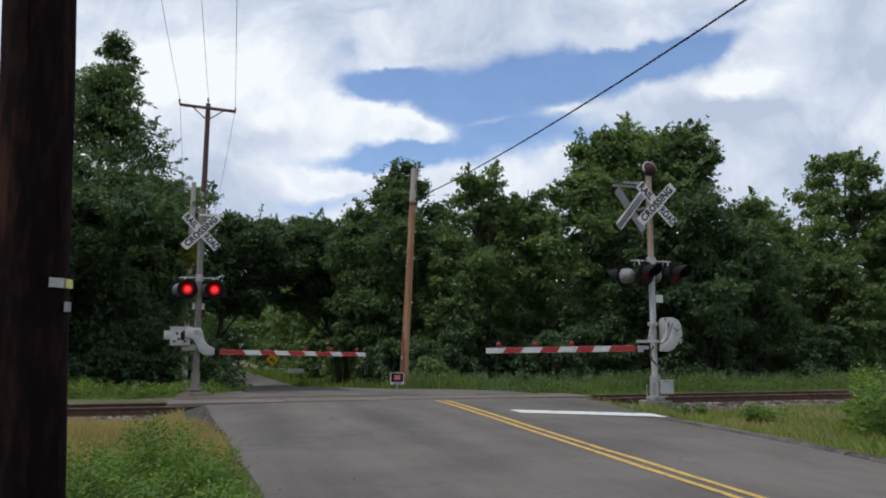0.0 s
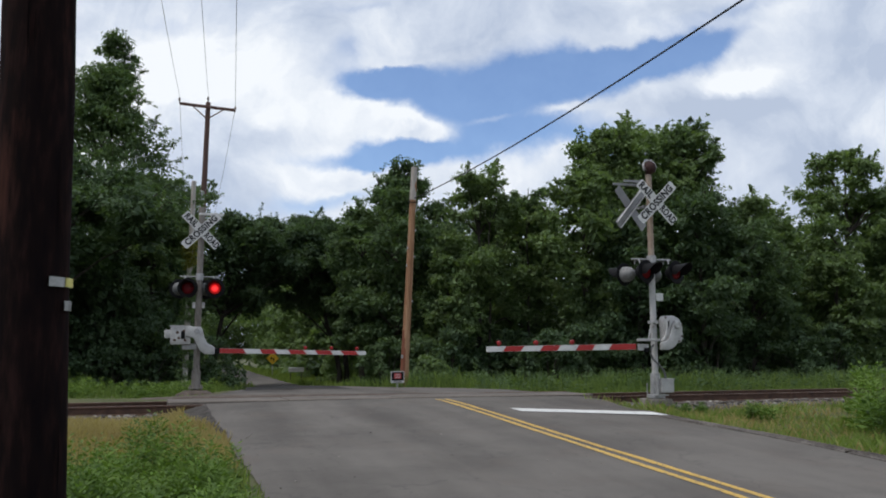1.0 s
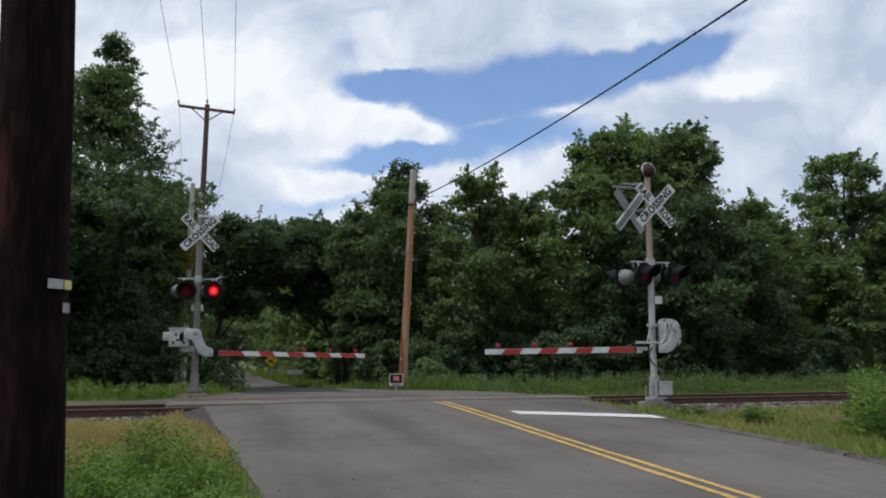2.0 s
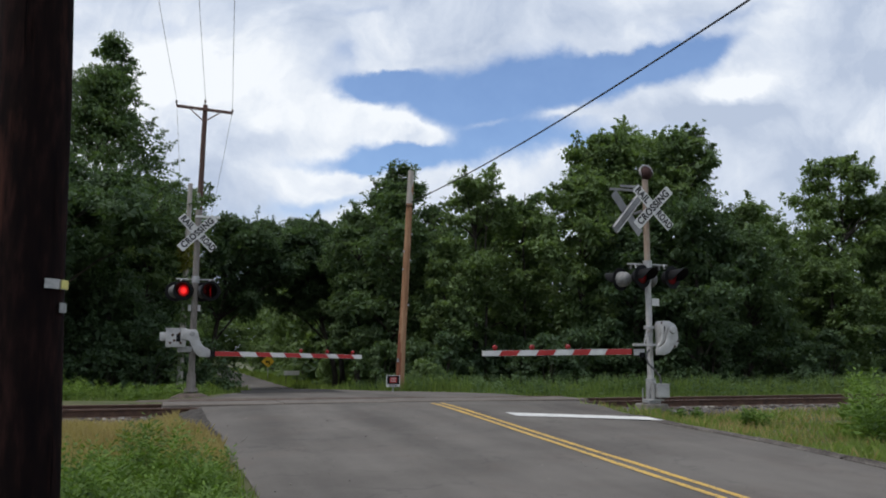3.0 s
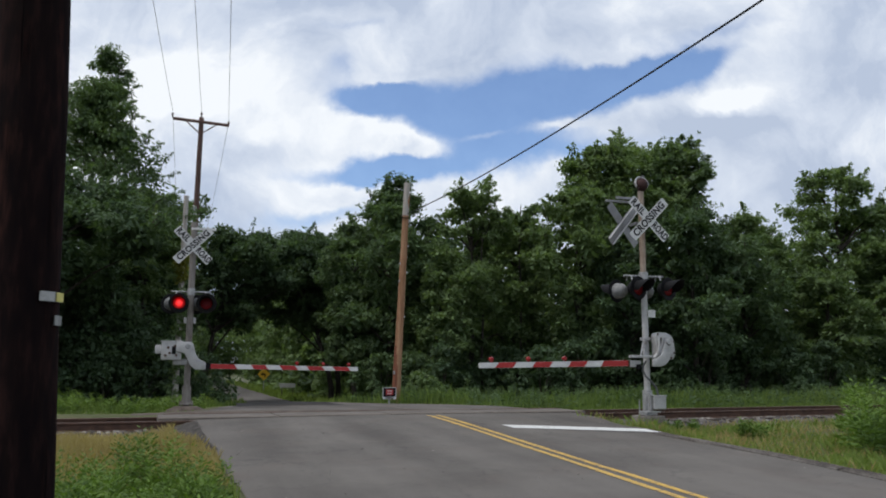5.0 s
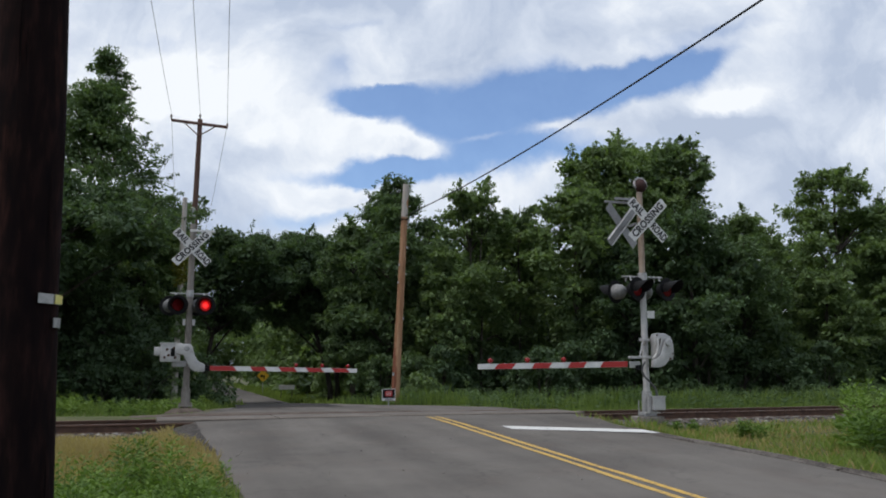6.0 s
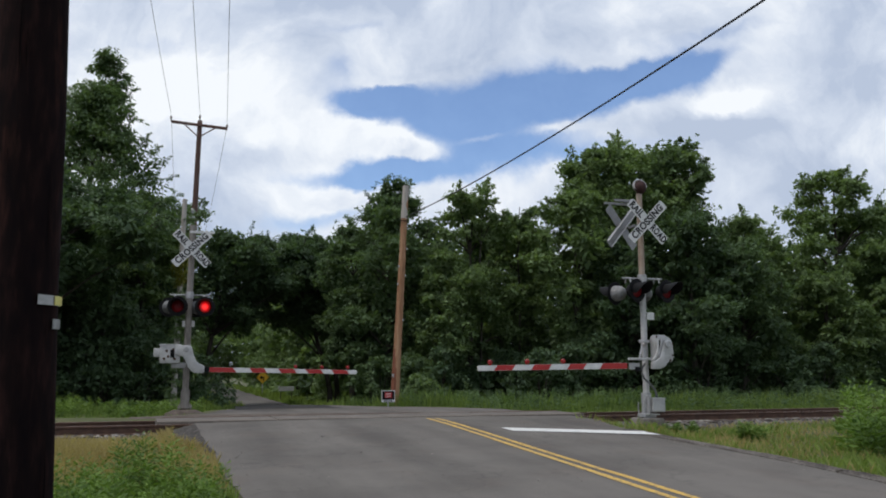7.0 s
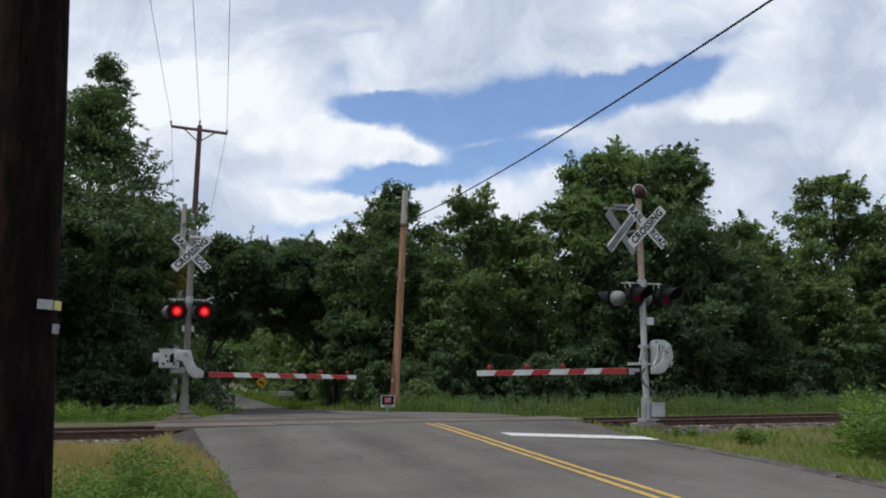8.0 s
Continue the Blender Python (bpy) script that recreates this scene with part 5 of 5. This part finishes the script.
tree(14, 25.4, 32.4, 2.2, 8.3, 0.4, LT, T_LIGHT, 20000)
tree(35, 23.2, 30.0, 2.0, 6.6, 1.3, MD, T_MID, 16000)
# the open-crowned tree at the end of the row
tree(15, 30.7, 32.4, 2.3, 10.9, 3.4, LT, "tall open-crowned tree with sky between its limbs", 20000, ln=0.24, airy=0.34, trunk=0.2, spray=1.3)
tree(16, 32.6, 30.2, 1.9, 7.4, 1.0, LT, T_LIGHT, 14000)
tree(17, 35.4, 29.0, 2.4, 10.4, 1.0, MD, T_MID, 12000)
tree(36, 28.2, 30.6, 2.0, 5.6, 0.2, LT, T_LIGHT, 15000)
# the wood goes on behind
k = 0
for x, y, r, top in ((-14, 42, 4.2, 12.5), (-10, 48, 4, 11), (10.5, 46, 3.2, 8.6), (14.5, 46, 3.4, 8.8), (19, 45, 3.6, 9.5), (24.5, 43, 3.4, 9.4),
                     (29, 44, 3.3, 7.8), (35, 41, 3.4, 8.8), (40, 37, 3.6, 10.5), (-9.5, 33, 3.0, 9.0), (-13, 30, 3.2, 10)):
    tree(60 + k, x, y, r, top, 0.4, DK, "dark tree deep in the wood", 6000, ln=0.38)
    k += 1
for x, y, r, top in ((-2.6, 56, 3.0, 9), (-2.0, 70, 3.4, 10), (9.8, 60, 3.0, 8.5), (10.0, 74, 3.4, 9.5), (-2.6, 86, 4.0, 11), (1.5, 118, 4.4, 12), (6.5, 120, 4.4, 12), (9.5, 96, 4.0, 11), (-4, 108, 4.4, 12)):
    tree(60 + k, x, y, r, top, 0.2, LT, "green tree beside the far road", 6500, ln=0.38)
    k += 1


def far_woods():
    rng = np.random.default_rng(91)
    n = 1500
    x = rng.uniform(-60, 90, n)
    x = np.where((x > -1) & (x < 8.5), x + 14, x)
    c = np.stack([x, rng.uniform(58, 70, n) - 0.12 * np.abs(x), rng.uniform(-1.0, 1.0, n) ** 2 * 7.4 - 0.6], 1)
    m = 900
    side = rng.random(m) < 0.5
    x2 = np.where(side, rng.uniform(-9, 1.0, m), rng.uniform(7.6, 16, m))
    c2 = np.stack([x2, rng.uniform(50, 118, m), rng.uniform(-1.2, 8.0, m)], 1)
    m = 900
    c3 = np.stack([rng.uniform(-14, 26, m), rng.uniform(124, 138, m), rng.uniform(-1.6, 12.0, m)], 1)
    ob = leaf_object("roadside_woods", clump_leaves(rng, np.concatenate([c2, c3]), rng.uniform(0.7, 1.5, len(c2) + m), 38, 0.50), LT, None)
    tagged(ob, "green woods lining the far road until it bends away", "woods", kind="stuff")
    # dark leaf colour supplies the gloom behind the trunks
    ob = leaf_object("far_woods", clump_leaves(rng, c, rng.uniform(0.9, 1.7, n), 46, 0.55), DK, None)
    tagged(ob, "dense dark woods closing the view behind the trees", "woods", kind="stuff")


far_woods()


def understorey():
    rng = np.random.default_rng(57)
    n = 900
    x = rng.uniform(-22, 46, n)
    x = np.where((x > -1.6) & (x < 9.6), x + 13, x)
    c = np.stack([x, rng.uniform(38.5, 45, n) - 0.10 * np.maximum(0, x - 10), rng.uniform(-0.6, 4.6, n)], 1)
    # the deep shade of the understorey is put into the leaf colour
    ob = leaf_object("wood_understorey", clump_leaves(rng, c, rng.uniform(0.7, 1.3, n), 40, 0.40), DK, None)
    tagged(ob, "understorey deep in the wood, shade put into its leaf colour", "undergrowth", kind="stuff")


understorey()
# undergrowth along the edge of the wood
rng = random.Random(21)
for i in range(46):
    x = -12 + i * 1.05
    if 1.2 < x < 7.4:
        continue
    y = 32.6 - 0.11 * max(0, x - 8) + rng.uniform(-0.8, 1.2)
    if x < 1.2:
        y = 32.2 + rng.uniform(-1.2, 1.0)
    # stretches that lie in shade are given the dark leaf colour
    shrub(200 + i, x, y, rng.uniform(1.0, 1.6), rng.uniform(1.6, 3.0), DK if x < 0 or 9 < x < 24 else rng.choice((DK, MD, LT)), "dense leafy undergrowth at the edge of the wood", 3200)
for i, (x, y, r, h) in enumerate(((7.8, 34.0, 0.9, 1.9), (8.6, 30.2, 0.8, 1.2), (8.8, 40, 1.2, 2.2), (-1.3, 33, 1.1, 2.2), (-0.6, 46, 1.2, 2.4), (8.6, 50, 1.2, 2.2), (-0.4, 58, 1.4, 2.4), (8.8, 60, 1.2, 2.0), (-1.2, 38, 1.0, 2.4))):
    shrub(300 + i, x, y, r, h, (MD, LT)[i % 2], "leafy roadside bush beside the far road", 4500)


# front bushes in the dark leaf colour, which carries the edge's shade
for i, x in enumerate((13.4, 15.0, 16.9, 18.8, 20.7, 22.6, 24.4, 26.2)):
    shrub(340 + i, x, 29.6 - 0.09 * (x - 14) + 0.4 * (i % 3), 1.25, 2.3 + 0.3 * (i % 2), DK, "leafy bush at the wood's edge, shade put into its dark leaves", 3600)


def blades(name, rng, pts, hs, wd, material, label, bend=0.35):
    n = len(pts)
    a = rng.uniform(0, 2 * math.pi, n)
    side = np.stack([np.cos(a), np.sin(a), np.zeros(n)], 1) * (wd * rng.uniform(0.6, 1.3, n))[:, None]
    lean = np.stack([np.cos(a + 1.4), np.sin(a + 1.4), np.zeros(n)], 1) * (hs * rng.uniform(0, bend, n))[:, None]
    up = np.zeros((n, 3))
    up[:, 2] = hs
    q = np.stack([pts - side, pts + side, pts + side * 0.55 + up * 0.6 + lean * 0.4, pts - side * 0.1 + up + lean], 1)
    return tagged(leaf_object(name, q, material, None), label, "grass", kind="stuff")


def scatter(rng, n, x0, x1, y0, y1, keep=None):
    x, y = rng.uniform(x0, x1, n), rng.uniform(y0, y1, n)
    if keep is not None:
        k = keep(x, y)
        x, y = x[k], y[k]
    return np.stack([x, y, ground_z(x, y) - 0.02], 1)


rng = np.random.default_rng(77)
off_road = lambda x, y: ~((x > np.interp(y, [21, 30], [0.2, 1.9])) & (x < np.interp(y, [21, 30], [9.0, 5.4])))
patchy = lambda x, y: np.sin(x * 1.3 + np.sin(y * 1.1) * 2) * np.cos(y * 1.7 + x * 0.6)
p = scatter(rng, 60000, -12, 36, 21.6, 31, off_road)
blades("tall_grass", rng, p, rng.uniform(0.22, 0.80, len(p)) ** 1.2 * (1 + 0.45 * patchy(p[:, 0], p[:, 1])) * np.clip((p[:, 1] - 21.3) / 3, 0.35, 1) * np.interp(p[:, 0], [-9, -3, 4, 7], [0.9, 0.42, 0.42, 0.82]), 0.014, GRASS_SHADED, "tall uneven green grass beyond the tracks")
p = scatter(rng, 34000, -8, 14, 30, 75, lambda x, y: (x < 2.3) | (x > 5.35))
blades("tall_grass", rng, p, rng.uniform(0.1, 0.32, len(p)), 0.03, GRASS, "green grass beside the far road")
p = scatter(rng, 14000, -9, 18, 40, 122, lambda x, y: (x < 2.35) | (x > 5.3))
blades("meadow_grass", rng, p, rng.uniform(0.15, 0.5, len(p)), 0.06, GRASS, "green grass on the banks of the far road")
right_side = lambda x, y: x > 8.25 + 0.12 * np.sin(y * 3)
p = scatter(rng, 70000, 8.2, 26, 5.5, 16.4, lambda x, y: right_side(x, y) & (patchy(x * 1.7, y * 1.9) + rng.normal(0, 0.5, len(x)) > -0.25))
blades("verge_grass", rng, p, rng.uniform(0.05, 0.17, len(p)) * (1 + 0.8 * patchy(p[:, 0], p[:, 1])) + 0.02, 0.007, GRASS, "short rough green grass on the verge", 0.8)
p = scatter(rng, 30000, 8.3, 26, 6, 16.8, lambda x, y: right_side(x, y) & (patchy(x * 0.8, y * 1.3) + rng.normal(0, 0.4, len(x)) > 0.1))
blades("dry_grass", rng, p, rng.uniform(0.06, 0.22, len(p)), 0.005, DRYGRASS, "straw-coloured dry grass among the green", 0.8)
left_side = lambda x, y: x < 0.60 + 0.06 * np.sin(y * 3)
p = scatter(rng, 70000, -9, 0.5, 9, 16.2, lambda x, y: x < np.interp(y, [9, 12, 13.5, 14.5], [0.62, 0.46, 0.18, -0.12]) + 0.05 * np.sin(y * 4))
blades("dry_grass", rng, p, rng.uniform(0.08, 0.22, len(p)), 0.006, DRYGRASS, "tan dry grass below the track bed", 0.6)
p = scatter(rng, 20000, -9, 0.6, 3.5, 9.2, left_side)
blades("verge_grass", rng, p, rng.uniform(0.10, 0.30, len(p)), 0.007, GRASS, "green grass among the weeds")


p = scatter(rng, 14000, -14, 0.3, -12, 3.6, left_side)
blades("verge_grass", rng, p, rng.uniform(0.06, 0.22, len(p)), 0.008, GRASS, "rough grass round the foot of the near pole", 0.7)
p = scatter(rng, 12000, 8.3, 24, -12, 5.6, right_side)
blades("verge_grass", rng, p, rng.uniform(0.06, 0.22, len(p)), 0.008, GRASS, "rough grass along the far verge", 0.7)


def weed_plants(name, rng, pts, hs, material, label, per=44, ln=0.12):
    """Upright stalks with lance-shaped leaves all the way up."""
    n = len(pts)
    idx = np.repeat(np.arange(n), per)
    t = np.tile(np.linspace(0.12, 1.0, per), n)
    lean = rng.normal(0, 0.16, (n, 2))
    a = np.tile(np.arange(per) * 2.4, n) + np.repeat(rng.uniform(0, 6, n), per) + rng.normal(0, 0.3, n * per)
    h = hs[idx]
    base = pts[idx] + np.stack([lean[idx, 0] * t * h, lean[idx, 1] * t * h, t * h], 1)
    spread = (0.17 * (1.15 - 0.8 * t) + 0.02) * (0.5 + 0.7 * h)
    d = unit(np.stack([np.cos(a), np.sin(a), 0.25 + 0.6 * t - 0.35 * rng.random(n * per)], 1))
    c = base + d * spread[:, None] * rng.uniform(0.5, 1.1, n * per)[:, None]
    size = ln * (1.2 - 0.6 * t) * rng.uniform(0.7, 1.25, n * per)
    up = unit(np.array([0, 0, 1.0]) + rng.normal(0, 0.4, (n * per, 3)))
    q = leaf_arrays(c, d, up, size, size * rng.uniform(0.28, 0.42, n * per))
    ob = empty(name, Matrix(), label, "weeds", kind="stuff")
    leaf_object("leaves", q, material, ob)
    s = np.array([0.004, 0, 0])
    top = pts + np.stack([lean[:, 0] * hs, lean[:, 1] * hs, hs], 1)
    stalk = np.stack([pts - s, pts + s, top + s * 0.4, top - s * 0.4], 1)
    leaf_object("stalks", np.concatenate([stalk, stalk[:, :, [0, 1, 2]] + np.array([0, 0.004, 0])]), material, ob)
    return ob


edge_x = lambda y: np.interp(y, [4, 7, 8.5, 10.5], [0.32, 0.34, 0.30, -0.05])
p = scatter(rng, 2500, -3.2, 0.62, 4.4, 10.4, lambda x, y: (x < edge_x(y) + 0.2 * np.sin(y * 2.1) ** 2) & (y < 8.5 + 0.7 * np.sin(x * 2.3 + 2.4)))
hs = rng.uniform(0.20, 0.50, len(p)) * (1 + 0.5 * patchy(p[:, 0] * 2.2, p[:, 1] * 1.9)) * np.clip((edge_x(p[:, 1]) + 0.5 - p[:, 0]) / 0.6, 0.45, 1)
weed_plants("weed_patch", rng, p, hs, WEED, "lush green leafy weeds growing at the road's edge", 60, 0.088)
p = np.concatenate([scatter(rng, 10, -0.66, -0.26, 9.4, 10.1), scatter(rng, 4, -1.0, -0.75, 9.2, 9.7)])
weed_plants("weed_patch", rng, p, np.linspace(0.66, 0.38, 14), WEED, "taller leafy weed stalks standing above the rest", 80, 0.095)
p = scatter(rng, 260, 9.9, 13.6, 8.8, 13.0, lambda x, y: (x - 12.3) ** 2 / 2.6 + (y - 10.9) ** 2 / 3.4 + 0.5 * np.sin(x * 5) * np.sin(y * 4) < 1)
weed_plants("weed_patch", rng, p, rng.uniform(0.55, 1.25, len(p)), WEED, "tall green weeds on the verge beyond the road", 64, 0.15)
for cx, cy, r, n, h in ((10.6, 13.6, 0.28, 14, 0.42), (12.3, 12.2, 0.36, 22, 0.55), (13.6, 14.2, 0.3, 12, 0.4), (9.6, 14.9, 0.2, 8, 0.3), (15.2, 13.2, 0.4, 18, 0.5), (11.2, 11.0, 0.25, 9, 0.3), (10.4, 15.4, 0.25, 10, 0.32), (17.0, 14.6, 0.5, 20, 0.5)):
    p = scatter(rng, n, cx - r, cx + r, cy - r, cy + r)
    weed_plants("weed_clump", rng, p, rng.uniform(0.55, 1.0, len(p)) * h, WEED, "dark green clump of weeds on the rough verge", 44, 0.12)
p = scatter(rng, 1500, -11, 34, 22.8, 30.5, lambda x, y: off_road(x, y) & ((x < 0.6) | (x > 6.5)))
hs = rng.uniform(0.3, 0.95, len(p)) * np.interp(p[:, 0], [-4, -2, 1, 6, 7], [1, 0.5, 0.4, 0.4, 0.85])
west = p[:, 0] < 2
weed_plants("weed_patch", rng, p[west], hs[west], BANK, "bright leafy weeds on the bank beside the far signal", 34, 0.17)
weed_plants("weed_patch", rng, p[~west], hs[~west], LEAF_MID, "leafy weeds in the grass before the wood", 34, 0.17)


def vine_pole():
    ob = wood_pole("old_pole", (-0.18, 30.0, -0.3), (-0.11, 30.0, 7.1), 0.11, 0.08, POLE_GREY, "grey old pole overgrown by a yellowish vine", "pole")
    r = np.random.default_rng(3)
    t = np.concatenate([r.uniform(4.3, 5.2, 22), r.uniform(0.1, 4.3, 44)])
    c = np.stack([r.normal(0.02, 0.09, 66), r.normal(-0.12, 0.07, 66), t], 1)
    leaf_object("vine", clump_leaves(r, c[:22], np.full(22, 0.17), 40, 0.12), VINE, ob, "yellow-green climbing vine")
    leaf_object("vine", clump_leaves(r, c[22:], np.full(44, 0.18), 40, 0.12), LEAF_LIGHT, ob, "green climbing vine")


vine_pole()


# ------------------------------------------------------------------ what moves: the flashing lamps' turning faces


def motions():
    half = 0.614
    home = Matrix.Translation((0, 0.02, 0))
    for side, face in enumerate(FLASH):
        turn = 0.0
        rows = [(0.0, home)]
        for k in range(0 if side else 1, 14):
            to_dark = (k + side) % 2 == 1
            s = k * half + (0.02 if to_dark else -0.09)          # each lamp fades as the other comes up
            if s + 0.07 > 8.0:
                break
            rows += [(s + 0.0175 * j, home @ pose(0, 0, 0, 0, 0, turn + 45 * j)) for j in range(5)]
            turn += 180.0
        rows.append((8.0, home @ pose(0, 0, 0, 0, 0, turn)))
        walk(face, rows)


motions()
